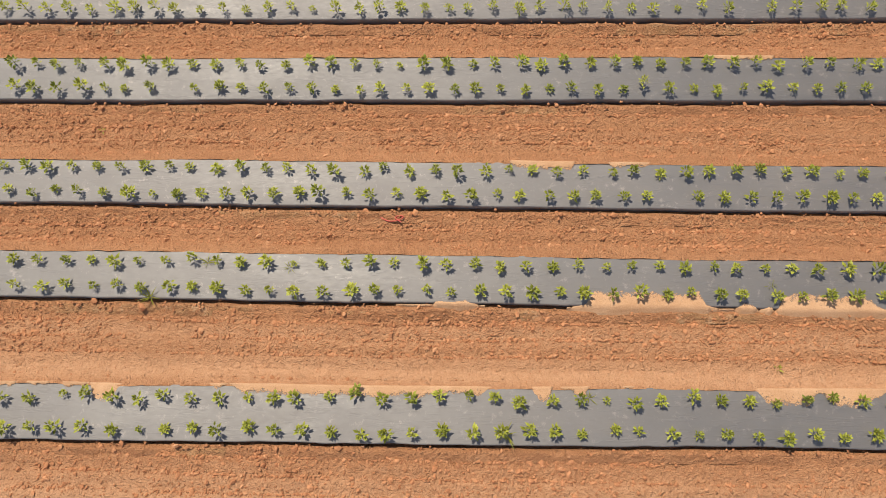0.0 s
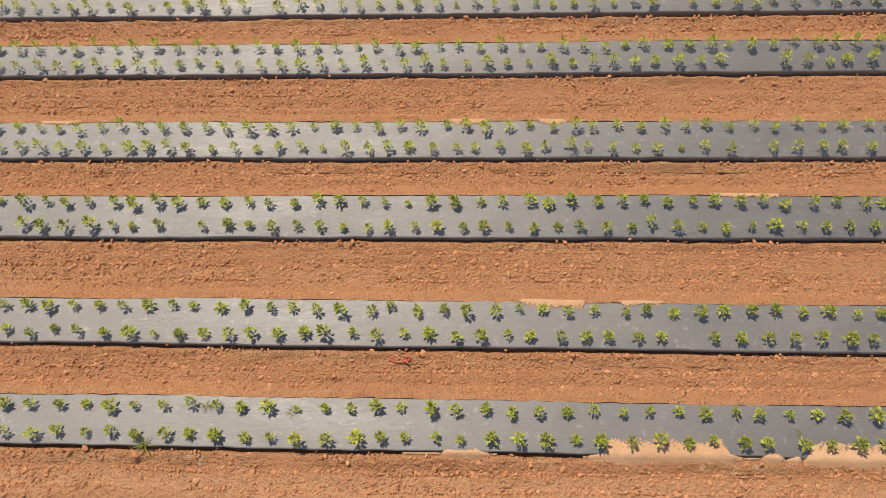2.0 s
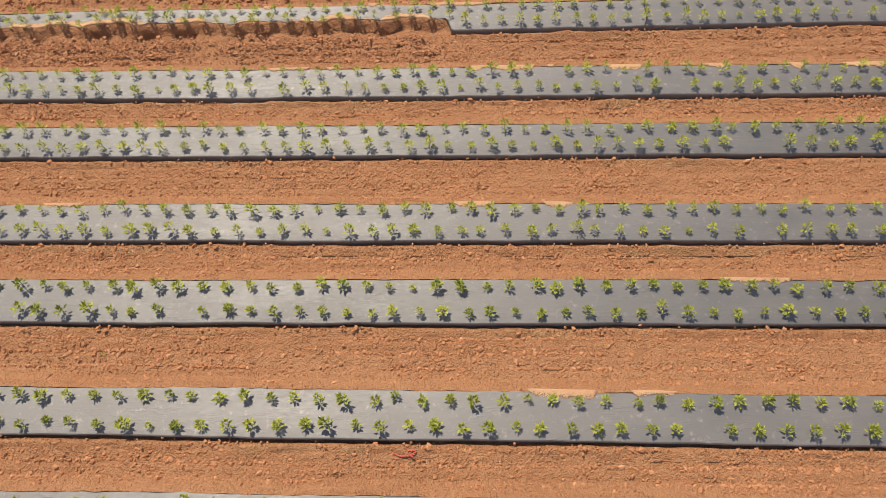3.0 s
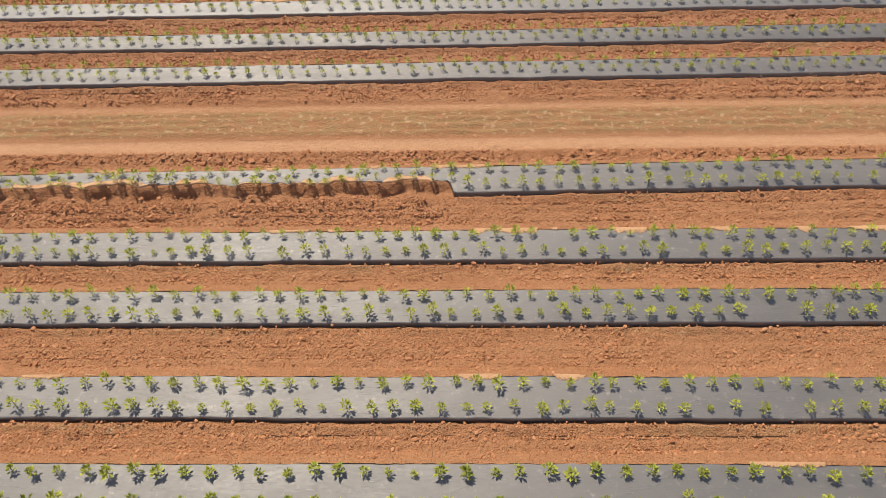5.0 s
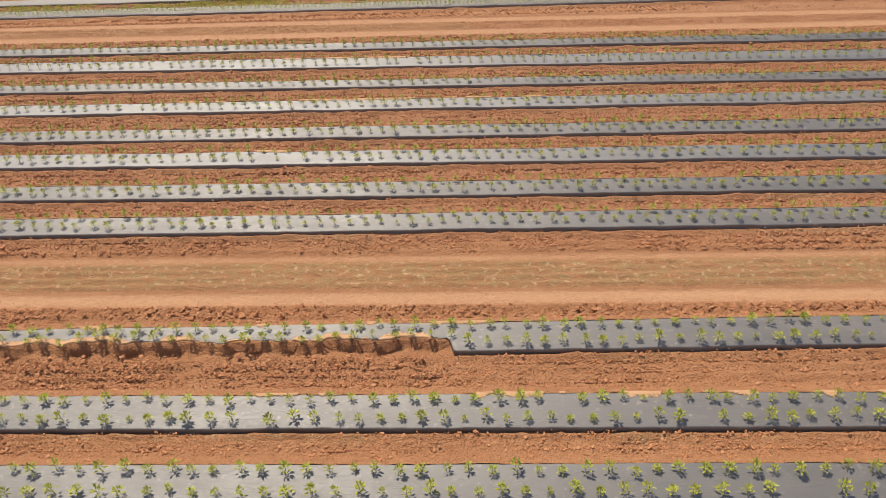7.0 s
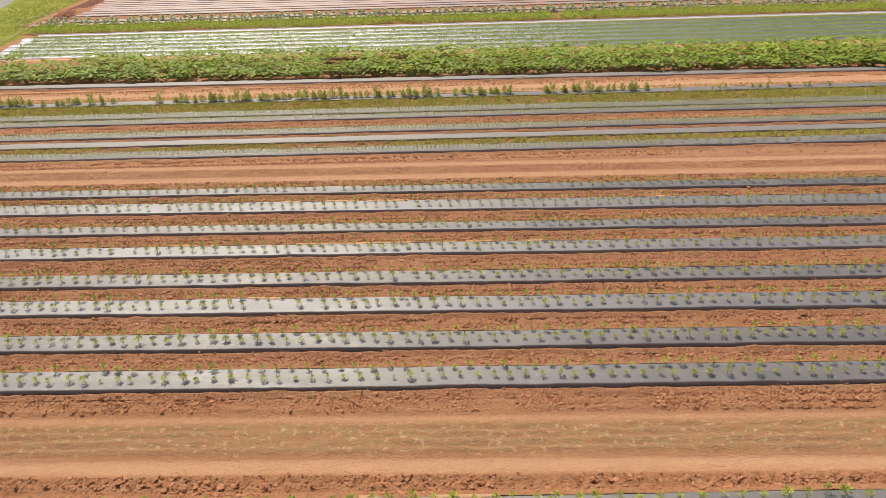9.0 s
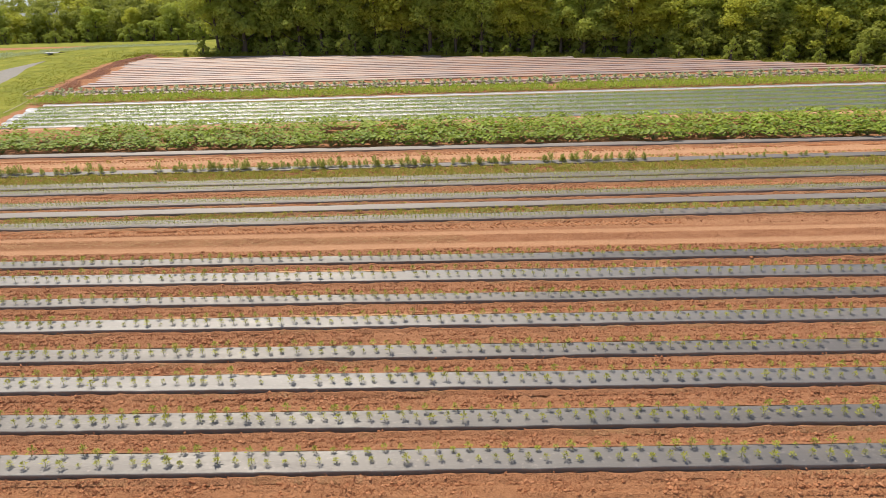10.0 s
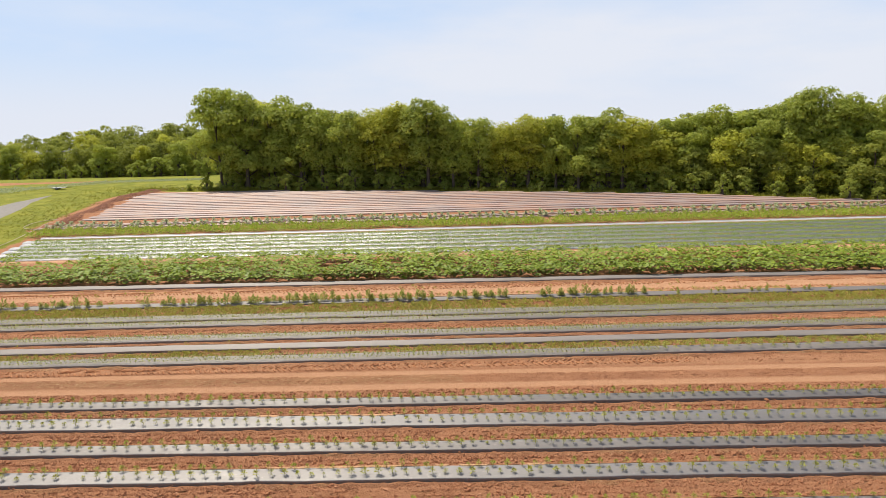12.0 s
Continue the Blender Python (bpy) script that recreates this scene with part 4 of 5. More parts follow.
def build_weeds():
    rng = np.random.default_rng(31)
    tufts = weed_tufts(rng, 6)
    spots = []

    def band(y0, y1, k, x0, x1, per, gate=0.0, size=1.0):
        n = int((x1 - x0) * (y1 - y0) * per)
        x, y = rng.uniform(x0, x1, n), rng.uniform(y0, y1, n)
        keep = layered(x, y * 2, 2.5, 61, 3) > gate
        x, y = x[keep], y[keep] + k * x[keep]
        spots.append(np.stack([x, y, np.full(len(x), 0.0), size * rng.uniform(0.5, 1.25, len(x))], 1))

    band(36.2, 37.15, 0.018, -34, 36, 50, 0.30, 0.68)
    band(43.15, 45.0, 0.018, -36, 40, 42, 0.22, 0.85)
    band(40.0, 41.0, 0.018, -30, 30, 2, 0.6, 0.6)
    band(45.9, 46.7, 0.02, -34, 38, 7, 0.45, 0.8)
    band(47.0, 49.0, 0.0, -36, 40, 0.8, 0.5, 0.8)
    band(38.0, 38.6, 0.018, -30, 40, 3, 0.55, 0.6)
    band(15.6, 16.6, 0.0, -16, 16, 1.6, 0.5, 0.22)
    band(-2.0, 13.0, 0.0, -11, 11, 0.05, 0.4, 0.35)
    p = np.concatenate(spots)
    V, F = scatter(rng, tufts, p[:, :3], p[:, 3])
    tagged(new("weeds", mesh_of("weeds", V, F, WEED_LEAF)), "bands of low yellow-green weeds between the beds", "weeds", kind="stuff")


def weed_plant(at, seed, size):
    rng = np.random.default_rng(seed)
    root = thing("grass_weed", at, label="small grassy weed growing through black plastic film", category="weed")
    v, f = rosette(rng, 14, 0.02, 0.17 * size, BLADE, BLADE_FACES, low=0.0, lift=(0.35, 1.1), width=1.5, spread=0.02)
    piece("tuft", mesh_of("tuft", v, f, GRASS_BLADE), root)


def build_tall_row():
    rng = np.random.default_rng(41)
    masters = []
    for k in range(5):
        root = thing("tall_crop_plant", (0, 0, -3), label="tall bushy green crop plant on black plastic", category="crop plant", group="tall crop plants in a row")
        high = rng.uniform(0.40, 0.56)
        shoots = [rosette(rng, 22, high, 0.2, low=0.1, spread=0.06, lift=(0.2, 1.2), width=1.0)]
        for _ in range(5):
            v, f = rosette(rng, 14, high * rng.uniform(0.5, 0.95), 0.17, low=0.1, spread=0.05, lift=(0.3, 1.2), width=1.0)
            a = rng.uniform(0, 6.28)
            shoots.append((v + np.array([math.cos(a) * 0.19, math.sin(a) * 0.13, 0]), f))
        piece("stem", mesh_of("stem", *tube([(0, 0, 0), (0.01, 0, high * 0.6), (0, 0.01, high)], [0.016, 0.012, 0.004]), STEM, True), root)
        piece("foliage", mesh_of("foliage", *joined(shoots), TALL_LEAF), root)
        masters.append(root)
    n = 0
    for x in np.arange(-29.5, 30, 0.42):
        there = x < 11.0 and layered(np.array([x]), np.array([0.0]), 2.2, 71, 2)[0] > 0.30
        if x < -18 and rng.random() < 0.25:
            there = False
        if not there and not (x >= 11.0 and rng.random() < 0.25):
            continue
        s = rng.uniform(0.6, 1.05) * (0.55 if x > 11 else 1)
        x = x + rng.normal(0, 0.09)
        m = Matrix.LocRotScale((x, 45.45 + 0.02 * x + rng.normal(0, 0.06), 0.12), Euler((0, 0, rng.uniform(0, 6.28))), (s, s, s * rng.uniform(0.9, 1.2)))
        if n < len(masters):
            masters[n].matrix_world = m
            masters[n].scale = (1, 1, 1)
        else:
            copy_thing(masters[n % 5], m)
        n += 1


SQUASH_BLADE = np.array([(0, 0, 0.0), (0, 0.42, -0.07), (0.45, 0.15, 0.03), (0.38, -0.35, 0.0), (0, -0.48, -0.05), (-0.38, -0.35, 0.0), (-0.45, 0.15, 0.03)])
SQUASH_FACES = np.array([(0, 2, 1), (0, 3, 2), (0, 4, 3), (0, 5, 4), (0, 6, 5), (0, 1, 6)])


def squash_arrays(seed):
    rng = np.random.default_rng(seed)
    n = 54
    a, r = np.arange(n) * 2.4 + rng.uniform(0, 6), 0.62 * np.sqrt(np.arange(n) / n) + 0.05
    pos = np.stack([np.cos(a) * r, np.sin(a) * r, 0.58 - 0.5 * r ** 2 + rng.normal(0, 0.09, n)], 1)
    up = np.stack([np.cos(a) * 0.5, np.sin(a) * 0.5, np.ones(n)], 1) + rng.normal(0, 0.3, (n, 3))
    ahead = np.stack([np.cos(a + 0.3), np.sin(a + 0.3), rng.normal(-0.15, 0.15, n)], 1)
    blades = many(SQUASH_BLADE, SQUASH_FACES, frames_of(pos, ahead, up, rng.uniform(0.15, 0.27, n)))
    stalks = joined([tube([(0, 0, 0.02), (p[0] * 0.6, p[1] * 0.6, p[2] * 0.7), tuple(p)], [0.012, 0.009, 0.006], 3) for p in pos[::3]])
    return blades, stalks


def build_squash():
    rng = np.random.default_rng(51)
    arrays = [squash_arrays(300 + k) for k in range(6)]
    masters = []
    for blades, stalks in arrays:
        root = thing("squash_plant", (0, 0, -3), label="large-leaved green squash plant in a dense row", category="squash plant", group="squash plants")
        piece("stalk", mesh_of("stalk", *stalks, STEM, True), root)
        piece("foliage", mesh_of("foliage", *blades, SQUASH_LEAF), root)
        masters.append(root)
    n, rest = 0, []
    for row, y0 in enumerate((51.2, 52.7, 54.3, 55.9, 57.5)):
        for x in np.arange(-46, 52, 0.75):
            s = rng.uniform(0.85, 1.25)
            x = x + rng.normal(0, 0.12)
            if layered(np.array([x]), np.array([y0]), 3.0, 81, 2)[0] < 0.24 or (-38 < x < -28 and row > 2 and rng.random() < 0.8):
                continue
            at, turn = (x, y0 + rng.normal(0, 0.14), 0.06), rng.uniform(0, 6.28)
            m = Matrix.LocRotScale(at, Euler((rng.normal(0, 0.08), rng.normal(0, 0.08), turn)), (s, s, s * rng.uniform(0.85, 1.15)))
            if row < 2 and -34 < x < 34:
                if n < len(masters):
                    masters[n].matrix_world = m
                    masters[n].scale = (1, 1, 1)
                else:
                    copy_thing(masters[n % 6], m)
                n += 1
            else:
                rest.append((int(rng.integers(0, 6)), np.array(m)[:3]))
    V, F = joined([many(*arrays[k][0], np.array([m for q, m in rest if q == k])) for k in range(6)])
    tagged(new("squash_plants", mesh_of("squash_plants", V, F, SQUASH_LEAF)), "dense band of large-leaved green squash plants", "squash plants", kind="stuff")


def build_onions():
    rng = np.random.default_rng(61)
    tufts = [rosette(rng, 7, 0.03, 0.20, BLADE, BLADE_FACES, low=0.0, lift=(0.5, 1.2), width=3.0, spread=0.04) for _ in range(5)]
    places = []
    for k in range(6):
        bed = (60.2 + 1.78 * k, 61.35 + 1.78 * k, 0.008 + 0.004 * k)
        x0 = float(grass_edge(bed[0])) + rng.uniform(2.6, 3.6)
        raised_bed(bed, x0, 56, 700 + 11 * k, 0.5, 0.11, FILM_SHINY, "raised bed under shiny plastic film planted with onions", "onion beds", soft=True)
        for off in (0.36, 0.84):
            places.append(row_places(bed, off, x0 + 1, 54, 0.145, rng, 0.1))
    where = np.concatenate(places)
    V, F = scatter(rng, tufts, where, rng.uniform(0.9, 1.45, len(where)), 0.1)
    tagged(new("onion_plants", mesh_of("onion_plants", V, F, ONION_LEAF)), "rows of upright grey-green onion tops on shiny plastic", "onion plants", kind="stuff")
    raised_bed((71.45, 71.95, 0.03), -40, 56, 790, 0.5, 0.12, FILM_WHITE, "bare raised bed under white plastic film", "onion beds", soft=True)


def build_upper_crops():
    rng = np.random.default_rng(71)
    # a leafy green row
    tufts = [rosette(rng, 14, 0.35, 0.3, SIMPLE_LEAF, SIMPLE_FACES, low=0.05, spread=0.1, lift=(0.2, 1.1), width=0.9) for _ in range(5)]
    places = [row_places((73.9 + o, 0, 0.035), 0, -42, 54, 0.34, rng, 0.0, 0.1) for o in (-1.1, -0.4, 0.3, 1.0, 1.7)]
    where = np.concatenate(places)
    where = where[layered(where[:, 0], where[:, 1], 5.0, 91, 2) > 0.2]
    V, F = scatter(rng, tufts, where, rng.uniform(0.8, 1.45, len(where)))
    tagged(new("leafy_crop_row", mesh_of("leafy_crop_row", V, F, LEAFY_GREEN)), "low leafy green crop in a broad row", "crop plants", kind="stuff")
    # brassicas
    masters = []
    for k in range(4):
        root = thing("brassica_plant", (0, 0, -3), label="broad grey-green cabbage-like plant on pale plastic", category="brassica plant", group="brassica plants")
        piece("stem", mesh_of("stem", *tube([(0, 0, 0), (0, 0, 0.16), (0, 0, 0.3)], [0.025, 0.022, 0.015]), STEM, True), root)
        v, f = rosette(rng, 16, 0.30, 0.42, low=0.2, spread=0.03, lift=(0.05, 0.8), width=1.3)
        piece("foliage", mesh_of("foliage", v, f, BRASSICA_LEAF), root)
        masters.append(root)
    n = 0
    for row, y0 in enumerate((77.9, 79.9)):
        raised_bed((y0 - 0.5, y0 + 0.6, 0.035), -44, 54, 810 + row, 0.6, 0.12, FILM_FAR, "raised bed under pale plastic film planted with brassicas", "brassica beds")
        for x in np.arange(-43, 52, 0.8):
            x = x + rng.normal(0, 0.15)
            s = rng.uniform(0.7, 1.15)
            m = Matrix.LocRotScale((x, y0 + 0.035 * x + rng.normal(0, 0.1), 0.1), Euler((0, 0, rng.uniform(0, 6.28))), (s, s, s))
            if n < 4:
                masters[n].matrix_world = m
                masters[n].scale = (1, 1, 1)
            else:
                copy_thing(masters[n % 4], m)
            n += 1
    # the bare beds at the top of the field
    for k in range(16):
        y = 83.0 + 1.8 * k
        xs = np.arange(float(grass_edge(y)) + 3.5, 60, 0.5)
        good = xs[(y + 0.02 * xs) < tree_edge(xs) - 5.5]
        if len(good) > 8:
            raised_bed((y, y + rng.uniform(1.05, 1.62), 0.02), float(good[0]) + rng.uniform(-0.9, 0.7), float(good[-1]), 850 + 7 * k, 0.7, 0.12, FILM_FAR, "bare raised bed under pale dusty plastic film", "bare upper beds")


build_seedlings()
build_weeds()
for n, (x, y, s) in enumerate([(-4.4, 2.98, 1.0), (-5.3, 2.36, 1.1), (0.6, 0.28, 1.2), (1.9, 0.85, 0.8), (-3.0, 2.9, 0.7), (4.9, 2.7, 0.6)]):
    weed_plant((x, y, 0.13), 900 + n, s)
build_tall_row()
build_squash()
build_onions()
build_upper_crops()

# ---------------------------------------------------------------- grass, lane and small things at the edge


def build_grass():
    rng = np.random.default_rng(81)
    tufts = [rosette(rng, 6, 0.02, 0.4, BLADE, BLADE_FACES, low=0.0, lift=(0.5, 1.3), width=3.0, spread=0.12) for _ in range(5)]
    n = 5000
    y = rng.uniform(45, 125, n)
    x = grass_edge(y) + 0.5 - rng.exponential(11, n)
    p1 = np.stack([x, y, np.zeros(n), rng.uniform(0.2, 0.7, n)], 1)
    x = rng.uniform(-52, 62, 3500)
    y = tree_edge(x) - rng.uniform(0.5, 5.0, 3500)
    p2 = np.stack([x, y, np.zeros(3500), rng.uniform(0.5, 1.6, 3500)], 1)
    p = np.concatenate([p1, p2])
    lane = np.interp(p[:, 1], [72, 80, 88, 96, 103, 111], [-52, -54.5, -57.5, -60, -61.6, -62.5])
    p = p[(np.abs(p[:, 0] - lane) > 3.2) | (p[:, 1] > 110)]
    V, F = scatter(rng, tufts, p[:, :3], p[:, 3])
    tagged(new("grass", mesh_of("grass", V, F, GRASS_BLADE)), "rough sunlit yellow-green grass along the field edge", "grass", kind="stuff")


def build_lane():
    line = np.array([(-52, 72), (-54.5, 80), (-57.5, 88), (-60, 96), (-61.6, 103), (-62.5, 111)])
    t = np.linspace(0, len(line) - 1, 60)
    x, y = np.interp(t, range(len(line)), line[:, 0]), np.interp(t, range(len(line)), line[:, 1])
    v = np.linspace(-1, 1, 7)
    X = x[:, None] + v[None] * 2.9 * np.minimum(1, (len(line) - 1 - t) / 2.2)[:, None] + 0.25 * (layered(x, y, 3.0, 3, 2) - 0.5)[:, None]
    Y = y[:, None] + 0 * X
    Z = 0.10 - 0.14 * np.abs(v[None]) ** 6 + 0 * X
    me = mesh_of("lane", np.stack([X, Y, Z], -1).reshape(-1, 3), grid_faces(60, 7)[:, ::-1], ROAD, True)
    tagged(new("road", me), "pale grey gravel farm lane through the grass", "road", kind="structure")


def box(bm, size, at, bevel=0.0):
    r = bmesh.ops.create_cube(bm, size=1.0, matrix=Matrix.LocRotScale(at, None, size))
    if bevel:
        es = {e for v in r["verts"] for e in v.link_edges}
        bmesh.ops.bevel(bm, geom=list(es), offset=bevel, segments=2, affect="EDGES")


def farm_trailer():
    grey = plain_material("weathered_grey_deck", (0.38, 0.38, 0.38), (0.55, 0.55, 0.54), 5, 0.7)
    dark = plain_material("dark_rubber", (0.015, 0.015, 0.015), (0.03, 0.03, 0.03), 20, 0.8)
    root = thing("farm_trailer", (-66.8, 120.8, 0), 8, label="low pale flatbed farm trailer parked on grass", category="trailer")
    bm = bmesh.new()
    box(bm, (2.2, 1.2, 0.12), (0, 0, 0.34), 0.02)
    part("deck", bm, grey, root)
    bm = bmesh.new()
    box(bm, (1.0, 0.08, 0.08), (1.55, 0, 0.36), 0.01)
    part("drawbar", bm, dark, root)
    for s in (-1, 1):
        bm = bmesh.new()
        bmesh.ops.create_cone(bm, cap_ends=True, segments=20, radius1=0.22, radius2=0.22, depth=0.16, matrix=Matrix.Translation((-0.2, s * 0.55, 0.22)) @ Matrix.Rotation(radians(90), 4, "X"))
        wheel = part("wheel", bm, dark, root)
        bm = bmesh.new()
        bmesh.ops.create_cone(bm, cap_ends=True, segments=16, radius1=0.12, radius2=0.11, depth=0.18, matrix=Matrix.Translation((-0.2, s * 0.56, 0.22)) @ Matrix.Rotation(radians(90), 4, "X"))
        part("rim", bm, grey, wheel, "pale steel rim")


def build_tread_marks():
    """Herringbone ribs pressed into the soil by tractor tyres."""
    rng = np.random.default_rng(83)
    spots = []
    for y0, x0, x1, step, size in ((34.75, -24, 10, 0.23, 1.0), (40.45, -27, 27, 0.23, 1.0), (48.65, -33, 33, 0.25, 1.0), (14.72, -13.5, -1.0, 0.17, 0.36), (47.0, -33, 33, 0.32, 0.7)):
        x = np.arange(x0, x1, step)
        for side in (-1, 1):
            spots.append(np.stack([x + 0.5 * step * (side > 0) + rng.normal(0, 0.02, len(x)), y0 + 0.016 * x * (y0 > 20) + side * 0.17 * size, np.full(len(x), float(side)), np.full(len(x), size)], 1))
    p = np.concatenate(spots)
    n = len(p)
    turn = p[:, 2] * radians(58) + rng.normal(0, 0.06, n)
    ahead = np.stack([np.cos(turn), np.sin(turn), 0 * turn], 1)
    size = p[:, 3:] * np.array([0.06, 0.34, 0.07]) * rng.uniform(0.8, 1.15, (n, 3))
    V, F = many(*clod_template(rng), frames_of(np.stack([p[:, 0], p[:, 1], 0 * turn + 0.02], 1), ahead, np.tile((0.0, 0.0, 1.0), (n, 1)), size))
    tagged(new("tyre_tread_marks", mesh_of("tyre_tread_marks", V, F, CLOD)), "herringbone tyre tread ribs pressed in soil", "tread marks", kind="stuff")


def edge_clods():
    """Dug soil heaped along the edge of the upper field."""
    rng = np.random.default_rng(84)
    n = 5000
    y = rng.uniform(77, 117, n)
    x = grass_edge(y) + 2.2 + rng.normal(0, 0.95, n)
    a = rng.uniform(0, 6.28, n)
    mats = frames_of(np.stack([x, y, ground_height(x, y) + 0.03], 1), np.stack([np.cos(a), np.sin(a), rng.normal(0, 0.3, n)], 1), np.array([0, 0, 1.0]), 0.085 * np.exp(rng.normal(0, 0.4, (n, 1))) * np.array([1.2, 1.2, 0.6]))
    V, F = many(*crumb_template(rng), mats)
    tagged(new("dug_soil_clods", mesh_of("dug_soil_clods", V, F, DUG_CLOD)), "heaped dark reddish clods along the field edge", "soil clods", kind="stuff")


def hose():
    pale = plain_material("pale_hose", (0.38, 0.30, 0.22), (0.5, 0.42, 0.33), 10, 0.6)
    cu = bpy.data.curves.new("irrigation_hose", "CURVE")
    cu.dimensions, cu.bevel_depth, cu.bevel_resolution = "3D", 0.028, 1
    sp = cu.splines.new("NURBS")
    pts = [(-40.8, 75.8), (-42.9, 76.0), (-44.0, 78.6), (-44.4, 81.4), (-43.2, 83.4), (-41.6, 82.2), (-42.6, 79.4), (-41.4, 77.4), (-40.2, 72.0), (-39.4, 69.6), (-38.8, 66.4)]
    sp.points.add(len(pts) - 1)
    for p, (x, y) in zip(sp.points, pts):
        p.co = (x - 2.6, y, 0.16, 1)
    sp.use_endpoint_u = True
    cu.materials.append(pale)
    tagged(new("irrigation_hose", cu), "pale irrigation hose looped at the end of beds", "hose")


def far_strips():
    """Low crops in curved strips beyond the grass."""
    rng = np.random.default_rng(85)
    tufts = [rosette(rng, 7, 0.15, 0.4, SIMPLE_LEAF, SIMPLE_FACES, low=0.0, spread=0.2, lift=(0.3, 1.1), width=1.2) for _ in range(4)]
    spots = []
    for k in range(7):
        x = np.arange(-92, -47, 0.45)
        y = np.interp(x, [-92, -72.8, -68, -62, -50], [106, 114.4, 124, 129.5, 133.5]) + 1.6 + 1.15 * k * np.interp(x, [-92, -70, -48], [1.8, 1.1, 0.35])
        spots.append(np.stack([x, y + rng.normal(0, 0.1, len(x)), fall(x, y)], 1))
    where = np.concatenate(spots)
    V, F = scatter(rng, tufts, where, rng.uniform(0.6, 1.2, len(where)))
    tagged(new("distant_crop_rows", mesh_of("distant_crop_rows", V, F, BRASSICA_LEAF)), "distant curved rows of pale green low crops", "crop plants", kind="stuff")


def house():
    wall = plain_material("pale_siding", (0.5, 0.5, 0.48), (0.6, 0.6, 0.58), 4, 0.8)
    roof = plain_material("grey_roof", (0.26, 0.27, 0.28), (0.38, 0.39, 0.40), 3, 0.7)
    root = thing("house", (-106.5, 188.0, float(fall(-106.5, 188.0))), 12, label="distant house with a grey roof among trees", category="house")
    bm = bmesh.new()
    box(bm, (8, 6, 4.6), (0, 0, 2.3), 0.03)
    part("wall", bm, wall, root)
    bm = bmesh.new()
    vs = [bm.verts.new(c) for c in ((-4.4, -3.5, 4.5), (4.4, -3.5, 4.5), (4.4, 3.5, 4.5), (-4.4, 3.5, 4.5), (-4.4, 0, 7.2), (4.4, 0, 7.2))]
    for f in ((0, 1, 5, 4), (2, 3, 4, 5), (0, 4, 3), (1, 2, 5), (0, 3, 2, 1)):
        bm.faces.new([vs[i] for i in f])
    part("roof", bm, roof, root)


def red_twine():
    m = plain_material("faded_red_plastic", (0.42, 0.05, 0.03), (0.55, 0.09, 0.06), 30, 0.5)
    cu = bpy.data.curves.new("red_twine", "CURVE")
    cu.dimensions, cu.bevel_depth, cu.bevel_resolution = "3D", 0.011, 1
    sp = cu.splines.new("NURBS")
    pts = [(-0.28, 0.05), (-0.2, 0.0), (-0.1, -0.04), (0.0, -0.02), (0.09, 0.0), (0.16, 0.05), (0.05, 0.08), (-0.05, 0.03), (0.1, -0.05)]
    sp.points.add(len(pts) - 1)
    for p, (x, y) in zip(sp.points, pts):
        p.co = (x, y, 0.05 + 0.02 * math.sin(9 * x), 1)
    sp.use_endpoint_u = True
    cu.materials.append(m)
    ob = new("twine", cu)
    ob.location = (-1.27, 3.80, 0.0)
    tagged(ob, "tangle of faded red plastic twine on soil", "twine")


def mast():
    steel = plain_material("pale_steel", (0.45, 0.48, 0.52), (0.6, 0.63, 0.66), 2, 0.5)
    root = thing("radio_mast", (58.5, 401.7, float(fall(58.5, 401.7))), label="distant pale grey mast rising above the woods", category="mast")
    bm = bmesh.new()
    bmesh.ops.create_cone(bm, cap_ends=True, segments=12, radius1=1.1, radius2=0.7, depth=23.0, matrix=Matrix.Translation((0, 0, 11.5)))
    part("pole", bm, steel, root)
    bm = bmesh.new()
    box(bm, (2.0, 2.0, 2.6), (0, 0, 23.8), 0.15)
    part("antenna_box", bm, steel, root)


build_grass()
build_lane()
farm_trailer()
build_tread_marks()
edge_clods()
hose()
far_strips()
house()
red_twine()
mast()

# ---------------------------------------------------------------- woods


